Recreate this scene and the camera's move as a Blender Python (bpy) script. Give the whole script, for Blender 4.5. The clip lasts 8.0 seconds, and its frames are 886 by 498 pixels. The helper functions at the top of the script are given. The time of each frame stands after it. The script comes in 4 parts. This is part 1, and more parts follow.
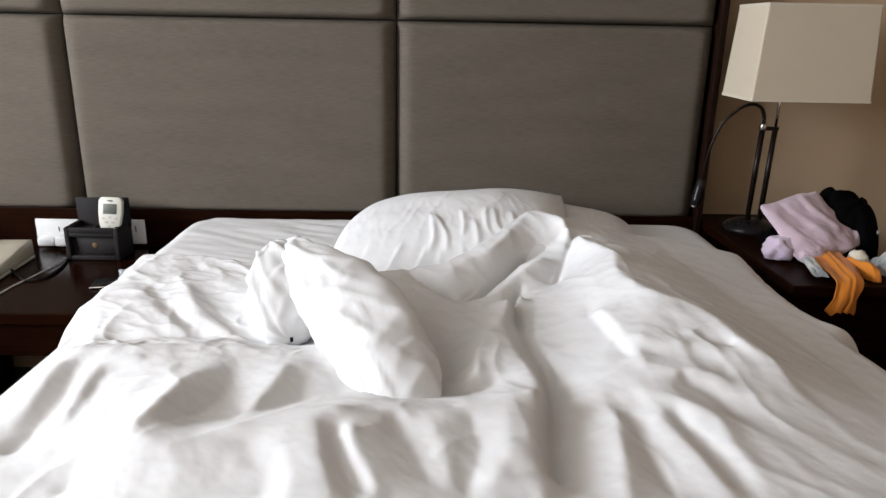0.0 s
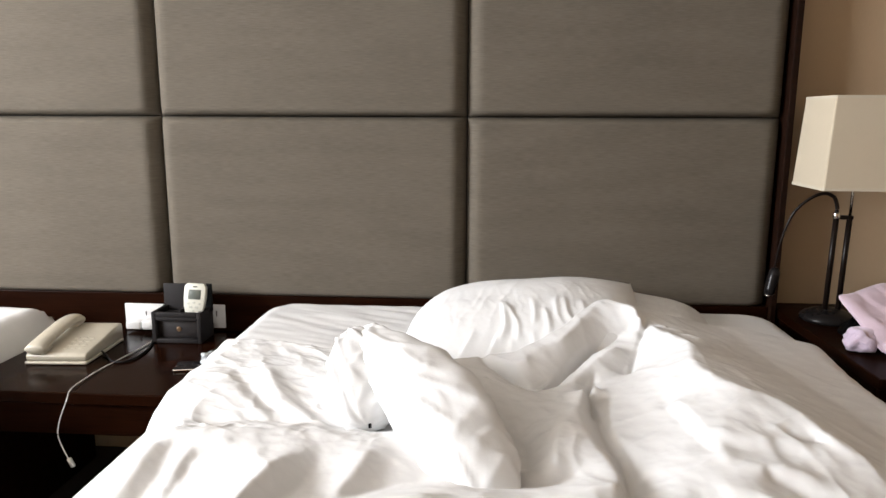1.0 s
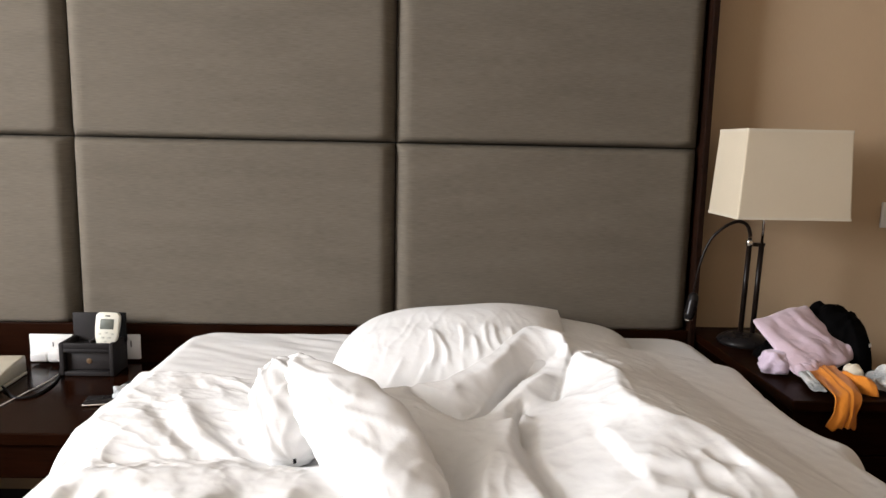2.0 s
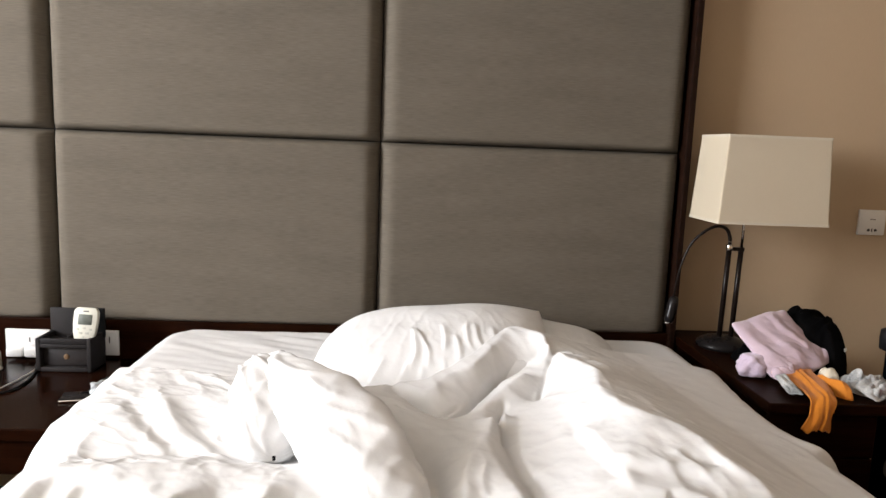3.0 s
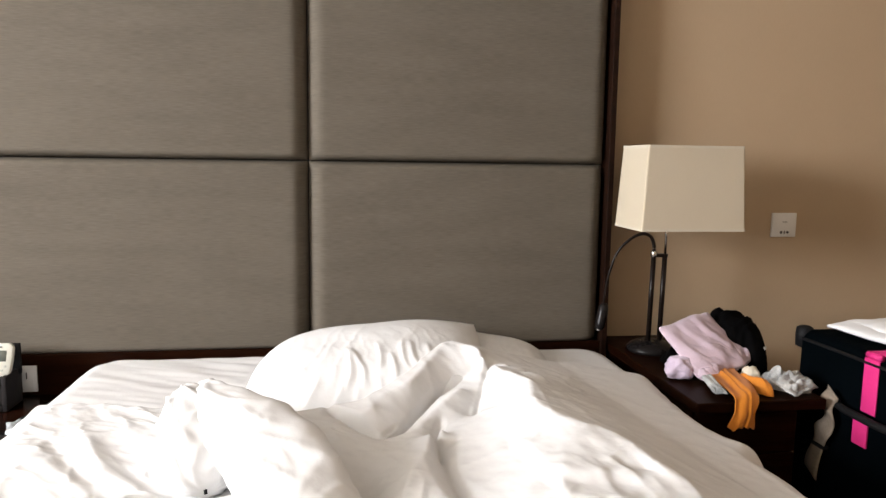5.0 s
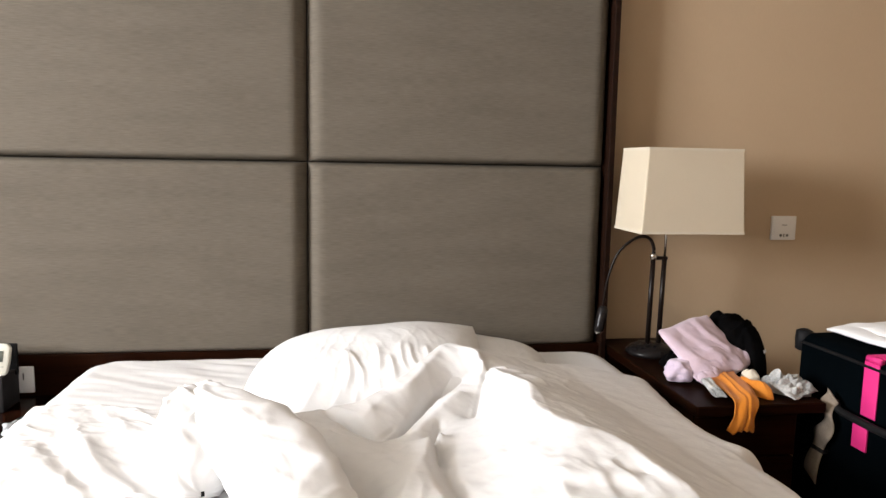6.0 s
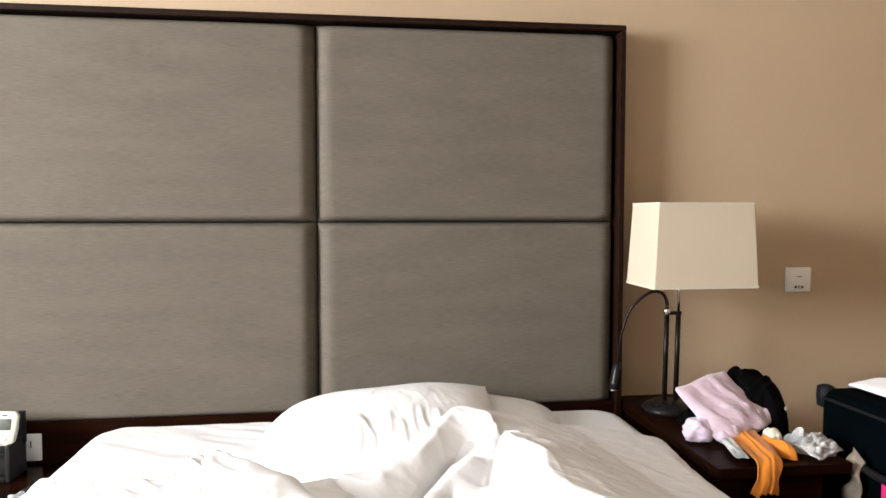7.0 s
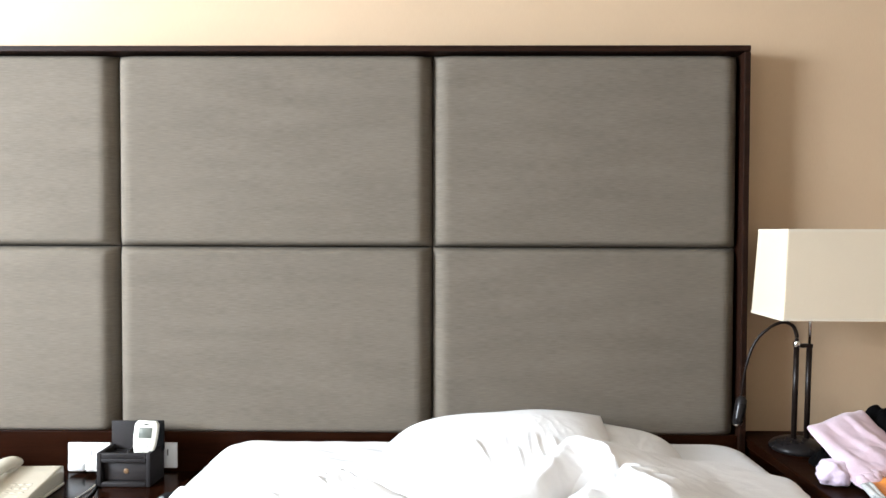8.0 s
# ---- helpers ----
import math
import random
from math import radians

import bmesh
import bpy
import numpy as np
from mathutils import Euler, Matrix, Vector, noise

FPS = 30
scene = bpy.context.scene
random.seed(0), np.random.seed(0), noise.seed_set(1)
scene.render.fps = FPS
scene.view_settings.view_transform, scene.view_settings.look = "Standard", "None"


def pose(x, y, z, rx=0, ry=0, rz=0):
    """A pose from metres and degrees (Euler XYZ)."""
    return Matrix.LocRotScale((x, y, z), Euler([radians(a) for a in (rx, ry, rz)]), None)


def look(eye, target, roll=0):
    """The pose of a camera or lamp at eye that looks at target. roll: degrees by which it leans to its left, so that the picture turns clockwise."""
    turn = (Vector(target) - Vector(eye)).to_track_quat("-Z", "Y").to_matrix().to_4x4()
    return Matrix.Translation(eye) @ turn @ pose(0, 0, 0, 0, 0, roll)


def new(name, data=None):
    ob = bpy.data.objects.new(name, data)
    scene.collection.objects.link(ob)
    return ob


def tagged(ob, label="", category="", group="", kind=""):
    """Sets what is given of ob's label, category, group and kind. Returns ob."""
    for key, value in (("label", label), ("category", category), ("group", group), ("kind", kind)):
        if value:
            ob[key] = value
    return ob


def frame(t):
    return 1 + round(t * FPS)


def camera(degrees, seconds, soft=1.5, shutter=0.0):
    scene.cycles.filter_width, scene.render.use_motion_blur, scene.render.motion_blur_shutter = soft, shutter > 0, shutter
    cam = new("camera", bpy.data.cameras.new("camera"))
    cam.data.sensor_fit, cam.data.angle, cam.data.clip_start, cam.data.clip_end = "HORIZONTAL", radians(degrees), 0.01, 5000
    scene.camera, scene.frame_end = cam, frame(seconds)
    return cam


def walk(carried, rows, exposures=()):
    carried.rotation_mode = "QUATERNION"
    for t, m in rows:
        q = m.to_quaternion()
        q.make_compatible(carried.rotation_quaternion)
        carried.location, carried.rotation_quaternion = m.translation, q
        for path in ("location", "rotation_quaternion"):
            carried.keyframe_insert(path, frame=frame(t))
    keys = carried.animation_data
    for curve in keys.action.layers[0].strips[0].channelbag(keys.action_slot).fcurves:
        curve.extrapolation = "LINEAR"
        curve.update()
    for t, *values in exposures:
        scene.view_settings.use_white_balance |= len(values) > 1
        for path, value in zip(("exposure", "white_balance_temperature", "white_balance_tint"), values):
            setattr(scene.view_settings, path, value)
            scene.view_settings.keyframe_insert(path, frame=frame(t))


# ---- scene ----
cam = camera(64.7, 8.0)
PATH = [
    (0, (0.134, -2.33, 1.256), (0.158, -0.422, 0.657), 1.1),
    (0.2, (0.129, -2.353, 1.259), (0.113, -0.435, 0.694), 0.6),
    (0.3, (0.108, -2.352, 1.261), (0.07, -0.42, 0.746), 0.5),
    (0.4, (0.102, -2.363, 1.264), (-0.022, -0.431, 0.76), 0.1),
    (0.5, (0.11, -2.378, 1.269), (-0.074, -0.449, 0.772), -0.2),
    (0.7, (0.106, -2.372, 1.283), (-0.124, -0.435, 0.841), -0.5),
    (0.9, (0.102, -2.378, 1.276), (-0.065, -0.419, 0.908), 0.2),
    (1, (0.101, -2.371, 1.278), (-0.047, -0.411, 0.909), 0.2),
    (1.2, (0.097, -2.36, 1.276), (-0.039, -0.393, 0.942), -0.1),
    (1.5, (0.097, -2.352, 1.283), (0.023, -0.378, 0.972), -0.2),
    (2, (0.097, -2.351, 1.28), (0.155, -0.374, 0.983), 1.2),
    (2.2, (0.091, -2.348, 1.278), (0.169, -0.373, 0.977), 1.8),
    (3.3, (0.099, -2.356, 1.274), (0.238, -0.381, 0.987), 2.7),
    (3.5, (0.095, -2.34, 1.279), (0.285, -0.373, 0.975), 2.9),
    (4, (0.112, -2.343, 1.29), (0.371, -0.377, 1.031), 1.8),
    (4.5, (0.107, -2.353, 1.282), (0.368, -0.385, 1.032), 1.6),
    (5, (0.108, -2.354, 1.285), (0.396, -0.391, 1.036), 0.8),
    (6.5, (0.107, -2.337, 1.283), (0.4, -0.372, 1.05), 1.1),
    (6.7, (0.117, -2.333, 1.288), (0.402, -0.363, 1.086), 0.8),
    (6.9, (0.106, -2.336, 1.298), (0.374, -0.359, 1.15), 0.1),
    (7, (0.111, -2.333, 1.313), (0.373, -0.353, 1.209), -0.0),
    (7.2, (0.101, -2.335, 1.323), (0.355, -0.352, 1.287), -0.3),
    (7.5, (0.095, -2.347, 1.316), (0.324, -0.36, 1.311), 0.1),
    (7.7, (0.093, -2.358, 1.315), (0.221, -0.362, 1.292), 0.1),
    (7.8, (0.081, -2.356, 1.318), (0.16, -0.358, 1.28), 0.1),
    (7.9, (0.072, -2.342, 1.325), (0.102, -0.342, 1.288), 0.2),
    (8, (0.072, -2.348, 1.334), (0.042, -0.349, 1.284), 0.2),
]
# the clip's own camera opens up as the white bed leaves its view
EXPOSURES = [(0.0, -0.59, 6220, 11), (0.5, -0.68, 6320, 11), (1.0, -0.24, 6520, 11), (2.0, -0.29, 6620, 12), (3.5, -0.13, 6620, 12), (4.0, -0.06, 6640, 12), (4.5, 0.14, 6670, 12), (5.0, -0.04, 6670, 12),
             (6.5, 0.18, 6620, 12), (7.0, 0.35, 6470, 11), (7.5, 0.72, 5920, 9), (8.0, 0.67, 5920, 7)]
walk(cam, [(t, look(eye, target, roll)) for t, eye, target, roll in PATH], EXPOSURES)

# ---- world, window light ----
world = bpy.data.worlds.new("world")
scene.world = world
world.use_nodes = True
sky = world.node_tree.nodes.new("ShaderNodeTexSky")
sky.sky_type, sky.sun_disc = "NISHITA", False
sky.sun_elevation, sky.sun_rotation = radians(38), radians(-80)
world.node_tree.links.new(sky.outputs[0], world.node_tree.nodes["Background"].inputs[0])
world.node_tree.nodes["Background"].inputs[1].default_value = 0.12

WIN_X, WIN_Y0, WIN_Y1, WIN_Z0, WIN_Z1 = -4.2, -3.0, -1.3, 1.3, 2.75
lamp_data = bpy.data.lights.new("window_light", "AREA")
lamp_data.shape, lamp_data.size, lamp_data.size_y = "RECTANGLE", WIN_Z1 - WIN_Z0, WIN_Y1 - WIN_Y0
lamp_data.energy, lamp_data.color = 480, (0.925, 0.955, 1.0)
window_light = new("window_light", lamp_data)
window_light.matrix_world = pose(WIN_X - 0.04, (WIN_Y0 + WIN_Y1) / 2, (WIN_Z0 + WIN_Z1) / 2, 0, -90, 0)


# ---- materials ----
def mat(name, c1, c2=None, scale=(6, 6, 6), rough=0.6, bump=0.0, fine=(60, 60, 60), metal=0.0, spot=0.35,
        sheen=0.0, coat=0.0, through_light=0.0, rvar=0.08, spec=0.5):
    """Two-scale procedural surface: a broad tone shift and a fine grain, both in metres."""
    m = bpy.data.materials.new(name)
    m.use_nodes = True
    nt = m.node_tree
    b = nt.nodes["Principled BSDF"]
    tc = nt.nodes.new("ShaderNodeTexCoord")

    def noise_at(s, detail):
        mp = nt.nodes.new("ShaderNodeMapping")
        mp.inputs["Scale"].default_value = s
        n = nt.nodes.new("ShaderNodeTexNoise")
        n.inputs["Scale"].default_value, n.inputs["Detail"].default_value = 1.0, detail
        nt.links.new(tc.outputs["Object"], mp.inputs["Vector"])
        nt.links.new(mp.outputs[0], n.inputs["Vector"])
        return n
    broad, grain = noise_at(scale, 4), noise_at(fine, 3)
    mix = nt.nodes.new("ShaderNodeMix")
    mix.data_type = "FLOAT"
    mix.inputs[0].default_value = spot
    nt.links.new(broad.outputs["Fac"], mix.inputs[2])
    nt.links.new(grain.outputs["Fac"], mix.inputs[3])
    ramp = nt.nodes.new("ShaderNodeValToRGB")
    ramp.color_ramp.elements[0].position, ramp.color_ramp.elements[1].position = 0.33, 0.67
    ramp.color_ramp.elements[0].color = (*c1, 1)
    ramp.color_ramp.elements[1].color = (*(c2 or c1), 1)
    nt.links.new(mix.outputs[0], ramp.inputs[0])
    nt.links.new(ramp.outputs[0], b.inputs["Base Color"])
    mr = nt.nodes.new("ShaderNodeMapRange")
    mr.inputs["To Min"].default_value, mr.inputs["To Max"].default_value = max(0.02, rough - rvar), min(1, rough + rvar)
    nt.links.new(broad.outputs["Fac"], mr.inputs["Value"])
    nt.links.new(mr.outputs[0], b.inputs["Roughness"])
    b.inputs["Metallic"].default_value = metal
    b.inputs["Specular IOR Level"].default_value = spec
    b.inputs["Sheen Weight"].default_value = sheen
    b.inputs["Coat Weight"].default_value = coat
    if bump:
        bp = nt.nodes.new("ShaderNodeBump")
        bp.inputs["Strength"].default_value, bp.inputs["Distance"].default_value = bump, 0.002
        nt.links.new(grain.outputs["Fac"], bp.inputs["Height"])
        nt.links.new(bp.outputs[0], b.inputs["Normal"])
    if through_light:
        tr = nt.nodes.new("ShaderNodeBsdfTranslucent")
        nt.links.new(ramp.outputs[0], tr.inputs["Color"])
        ms = nt.nodes.new("ShaderNodeMixShader")
        ms.inputs[0].default_value = through_light
        nt.links.new(b.outputs[0], ms.inputs[1])
        nt.links.new(tr.outputs[0], ms.inputs[2])
        nt.links.new(ms.outputs[0], nt.nodes["Material Output"].inputs["Surface"])
    return m


LINEN = mat("taupe_linen", (0.092, 0.078, 0.060), (0.132, 0.1135, 0.0895), (3, 3, 14), 0.9, 0.28, (26, 26, 420), spot=0.6, spec=0.2)
WOOD = mat("dark_wood", (0.0055, 0.0016, 0.0007), (0.016, 0.0047, 0.0018), (3, 30, 40), 0.34, 0.1, (14, 260, 260), spot=0.4, spec=0.035)
POLISHED = mat("polished_wood", (0.0060, 0.0018, 0.0008), (0.014, 0.0042, 0.0017), (3, 30, 40), 0.17, 0.03, (14, 260, 260), spot=0.4, spec=0.07, rvar=0.04)
FRAME_WOOD = mat("frame_wood", (0.007, 0.003, 0.0018), (0.018, 0.007, 0.0038), (3, 30, 40), 0.45, 0.1, (14, 260, 260), spot=0.4, spec=0.1)
WALLPAPER = mat("wallpaper", (0.382, 0.280, 0.180), (0.430, 0.320, 0.207), (1.2, 1.2, 1.2), 0.75, 0.25, (500, 500, 40), spot=0.3)
PLAIN_WALL = mat("beige_paint", (0.40, 0.305, 0.21), (0.44, 0.338, 0.235), (1.5, 1.5, 1.5), 0.85, 0.15, (120, 120, 120))
PLASTER = mat("buff_plaster", (0.72, 0.68, 0.62), (0.76, 0.72, 0.65), (1.5, 1.5, 1.5), 0.85, 0.15, (120, 120, 120))
CARPET = mat("brown_carpet", (0.020, 0.013, 0.009), (0.040, 0.026, 0.018), (5, 5, 5), 0.95, 0.8, (220, 220, 220), spot=0.5)
COTTON = mat("white_cotton", (0.665, 0.665, 0.662), (0.705, 0.705, 0.702), (3, 3, 3), 0.85, 0.55, (30, 30, 30), spec=0.3)
SHEET = mat("white_sheet", (0.665, 0.665, 0.662), (0.705, 0.705, 0.702), (3, 3, 3), 0.8, 0.4, (30, 30, 30), spec=0.3)
SHADE = mat("cream_shade", (0.52, 0.45, 0.335), (0.57, 0.50, 0.38), (3, 3, 3), 0.85, 0.3, (420, 420, 420), through_light=0.1)
TRIM = mat("shade_trim", (0.51, 0.46, 0.36), (0.56, 0.505, 0.405), (8, 8, 8), 0.8, 0.2, (300, 300, 300))
BRONZE = mat("dark_bronze", (0.006, 0.0038, 0.003), (0.011, 0.007, 0.0055), (20, 20, 20), 0.3, 0.0, metal=0.08, spec=0.16)
CHROME = mat("chrome", (0.62, 0.60, 0.57), (0.7, 0.68, 0.65), (20, 20, 20), 0.15, 0.0, metal=1.0)
BLACK_GLOSS = mat("black_gloss", (0.008, 0.007, 0.007), (0.012, 0.010, 0.010), (20, 20, 20), 0.28, spec=0.16)
BLACK_MATT = mat("black_matt", (0.005, 0.005, 0.0055), (0.010, 0.010, 0.0105), (20, 20, 20), 0.6, 0.2, (200, 200, 200), spec=0.12)
GREY_CARD = mat("grey_leatherette", (0.014, 0.0125, 0.0125), (0.024, 0.021, 0.021), (12, 12, 12), 0.55, 0.4, (300, 300, 300), spec=0.12)
CUBBY = mat("oxblood_lining", (0.005, 0.0028, 0.0028), (0.009, 0.005, 0.0046), (12, 12, 12), 0.6, 0.2, (200, 200, 200))
GOLD = mat("gold_mark", (0.13, 0.075, 0.035), (0.17, 0.10, 0.05), (60, 60, 60), 0.45, metal=0.3)
WHITE_PLASTIC = mat("white_plastic", (0.66, 0.655, 0.64), (0.70, 0.695, 0.68), (14, 14, 14), 0.35)
CREAM_PLASTIC = mat("cream_plastic", (0.42, 0.385, 0.305), (0.47, 0.43, 0.345), (14, 14, 14), 0.38)
REMOTE_PLASTIC = mat("ivory_plastic", (0.58, 0.57, 0.49), (0.63, 0.62, 0.54), (14, 14, 14), 0.4)
LCD = mat("grey_display", (0.10, 0.11, 0.095), (0.14, 0.15, 0.13), (30, 30, 30), 0.45, spec=0.2)
BUTTON = mat("grey_button", (0.42, 0.42, 0.36), (0.48, 0.48, 0.42), (30, 30, 30), 0.5)
SLIT = mat("dark_slit", (0.03, 0.028, 0.026), (0.05, 0.045, 0.042), (30, 30, 30), 0.6)
CABLE = mat("grey_white_cable", (0.55, 0.53, 0.49), (0.62, 0.60, 0.56), (30, 30, 30), 0.5)
PINK = mat("lilac_pink_cotton", (0.50, 0.39, 0.455), (0.58, 0.46, 0.53), (7, 7, 7), 0.9, 0.4, (300, 300, 300), sheen=0.2)
LILAC = mat("lilac_knit", (0.50, 0.40, 0.52), (0.62, 0.52, 0.62), (14, 14, 14), 0.95, 0.8, (220, 220, 220), sheen=0.3)
ORANGE = mat("orange_cotton", (0.50, 0.155, 0.005), (0.62, 0.205, 0.010), (9, 9, 9), 0.85, 0.4, (260, 260, 260), sheen=0.15)
BLACK_CLOTH = mat("black_cloth", (0.0012, 0.0011, 0.0012), (0.0026, 0.0024, 0.0026), (9, 9, 9), 0.95, 0.4, (260, 260, 260), spec=0.04)
GREY_CLOTH = mat("pale_grey_cotton", (0.16, 0.175, 0.18), (0.60, 0.60, 0.58), (11, 11, 11), 0.9, 0.4, (260, 260, 260))
CREAM_CLOTH = mat("cream_cotton", (0.66, 0.60, 0.47), (0.74, 0.68, 0.56), (16, 16, 16), 0.9, 0.4, (260, 260, 260))
NAVY = mat("navy_nylon", (0.0005, 0.0012, 0.0017), (0.0009, 0.002, 0.0028), (10, 10, 10), 0.85, 0.5, (500, 500, 500), spec=0.015)
HOT_PINK = mat("hot_pink_webbing", (0.60, 0.012, 0.16), (0.68, 0.025, 0.20), (10, 10, 10), 0.7, 0.5, (40, 40, 700))
BEIGE_STRAP = mat("beige_webbing", (0.16, 0.125, 0.092), (0.26, 0.21, 0.16), (30, 30, 30), 0.85, 0.5, (200, 200, 200))
GREY_WRAP = mat("grey_wrapper", (0.30, 0.32, 0.33), (0.5, 0.52, 0.53), (40, 40, 40), 0.35)


# ---- mesh helpers ----
def mesh_of(name, bm, material, smooth=True):
    bmesh.ops.recalc_face_normals(bm, faces=bm.faces)
    me = bpy.data.meshes.new(name)
    bm.to_mesh(me)
    bm.free()
    me.materials.append(material)
    me.polygons.foreach_set("use_smooth", [smooth] * len(me.polygons))
    return me


def part(name, bm, material, parent=None, label="", smooth=True):
    ob = new(name, mesh_of(name, bm, material, smooth))
    if parent is not None:
        ob.parent = parent
        ob.matrix_parent_inverse = parent.matrix_basis.inverted()
    return tagged(ob, label)


def thing(name, at, label, category, group="", kind=""):
    ob = new(name)
    ob.empty_display_size = 0.05
    ob.matrix_basis = Matrix.Translation(at)
    return tagged(ob, label, category, group, kind)


def box(x0, x1, y0, y1, z0, z1, bevel=0.003, seg=2, bm=None, m=None):
    """A box with rounded edges, turned by m if given."""
    own = bmesh.new()
    bmesh.ops.create_cube(own, size=1)
    for v in own.verts:
        v.co = Vector(((x0 + x1) / 2 + v.co.x * (x1 - x0), (y0 + y1) / 2 + v.co.y * (y1 - y0), (z0 + z1) / 2 + v.co.z * (z1 - z0)))
    if bevel:
        bmesh.ops.bevel(own, geom=own.edges[:], offset=bevel, segments=seg, profile=0.5, affect="EDGES")
    if m is not None:
        own.transform(m)
    return merge(bm, own)


def merge(bm, own):
    if bm is None:
        return own
    me = bpy.data.meshes.new("tmp")
    own.to_mesh(me)
    own.free()
    bm.from_mesh(me)
    bpy.data.meshes.remove(me)
    return bm


def spline(pts, n=10):
    """Catmull-Rom through the points."""
    p = [Vector(q) for q in pts]
    p = [p[0] * 2 - p[1]] + p + [p[-1] * 2 - p[-2]]
    out = []
    for i in range(1, len(p) - 2):
        for k in range(n):
            t = k / n
            out.append(0.5 * (2 * p[i] + (p[i + 1] - p[i - 1]) * t + (2 * p[i - 1] - 5 * p[i] + 4 * p[i + 1] - p[i + 2]) * t * t
                              + (3 * p[i] - p[i - 1] - 3 * p[i + 1] + p[i + 2]) * t ** 3))
    return out + [p[-2]]


def tube(path, r, seg=10, bm=None, flat=1.0):
    """A round (or flattened) tube along the path; r may be a list."""
    own = bmesh.new()
    rings = []
    for i, c in enumerate(path):
        d = (path[min(i + 1, len(path) - 1)] - path[max(i - 1, 0)]).normalized()
        side = d.cross(Vector((0, 0, 1)))
        side = Vector((1, 0, 0)) if side.length < 1e-3 else side.normalized()
        up = side.cross(d).normalized()
        rr = r[i] if isinstance(r, (list, tuple)) else r
        rings.append([own.verts.new(c + side * rr * math.cos(a) + up * rr * flat * math.sin(a))
                      for a in [2 * math.pi * k / seg for k in range(seg)]])
    for a, b in zip(rings, rings[1:]):
        for k in range(seg):
            own.faces.new((a[k], a[(k + 1) % seg], b[(k + 1) % seg], b[k]))
    own.faces.new(rings[0][::-1])
    own.faces.new(rings[-1])
    return merge(bm, own)


def lathe(profile, at, seg=32, bm=None):
    """(radius, height) rings round the z axis at the place."""
    own = bmesh.new()
    rings = [[own.verts.new((at[0] + r * math.cos(a), at[1] + r * math.sin(a), at[2] + z))
              for a in [2 * math.pi * k / seg for k in range(seg)]] for r, z in profile]
    for a, b in zip(rings, rings[1:]):
        for k in range(seg):
            own.faces.new((a[k], a[(k + 1) % seg], b[(k + 1) % seg], b[k]))
    own.faces.new(rings[0][::-1])
    own.faces.new(rings[-1])
    return merge(bm, own)


def sheet_mesh(P, bm=None, thick=0.0):
    """A grid of points (n, m, 3) as a skin; with thick, a closed skin that far below."""
    own = bmesh.new()
    n, m = P.shape[:2]
    top = [[own.verts.new(P[i, j]) for j in range(m)] for i in range(n)]
    for i in range(n - 1):
        for j in range(m - 1):
            own.faces.new((top[i][j], top[i + 1][j], top[i + 1][j + 1], top[i][j + 1]))
    if thick:
        own.normal_update()
        low = [[own.verts.new(top[i][j].co - top[i][j].normal * thick) for j in range(m)] for i in range(n)]
        for i in range(n - 1):
            for j in range(m - 1):
                own.faces.new((low[i][j], low[i][j + 1], low[i + 1][j + 1], low[i + 1][j]))
        ring = [(i, 0) for i in range(n)] + [(n - 1, j) for j in range(1, m)] + [(i, m - 1) for i in range(n - 2, -1, -1)] + [(0, j) for j in range(m - 2, 0, -1)]
        for (a, b), (c, d) in zip(ring, ring[1:] + ring[:1]):
            own.faces.new((top[a][b], top[c][d], low[c][d], low[a][b]))
    return merge(bm, own)


def field(X, Y, sx, sy, seed, octaves=3, turn=0.0):
    """Smooth noise on arrays, about -1 to 1; sx, sy: size of a lump in metres; turned by degrees."""
    c, s = math.cos(radians(turn)), math.sin(radians(turn))
    U, V = (c * X + s * Y) / sx, (-s * X + c * Y) / sy
    out = np.zeros(X.size)
    for k, (u, v) in enumerate(zip(U.ravel(), V.ravel())):
        out[k] = noise.fractal((u, v, seed * 7.31), 1.0, 2.0, octaves)
    return out.reshape(X.shape)


def sstep(t):
    t = np.clip(t, 0, 1)
    return t * t * (3 - 2 * t)


def soften(pts, n=3):
    """The same line with its corners rounded (Catmull-Rom), n pieces for each of its parts."""
    q = np.array(pts, float)
    if len(q) < 3:
        return q
    e = np.vstack([2 * q[0] - q[1], q, 2 * q[-1] - q[-2]])
    out = []
    for i in range(1, len(e) - 2):
        for t in np.arange(n) / n:
            a, b, c, d = e[i - 1], e[i], e[i + 1], e[i + 2]
            out.append(0.5 * (2 * b + (c - a) * t + (2 * a - 5 * b + 4 * c - d) * t * t + (3 * b - a - 3 * c + d) * t ** 3))
    return np.array(out + [q[-1]])


def line_dist(X, Y, pts):
    """Signed distance to a polyline (positive to its left) and the way along it, 0 to 1."""
    best, side, along = np.full(X.shape, 9.0), np.ones(X.shape), np.zeros(X.shape)
    n = len(pts) - 1
    for i in range(n):
        (ax, ay), (bx, by) = pts[i][:2], pts[i + 1][:2]
        dx, dy = bx - ax, by - ay
        t = np.clip(((X - ax) * dx + (Y - ay) * dy) / (dx * dx + dy * dy), 0, 1)
        ex, ey = X - ax - t * dx, Y - ay - t * dy
        d = np.hypot(ex, ey)
        m = d < best
        best, along = np.where(m, d, best), np.where(m, (i + t) / n, along)
        side = np.where(m, np.sign(dx * ey - dy * ex), side)
    return best * side, along


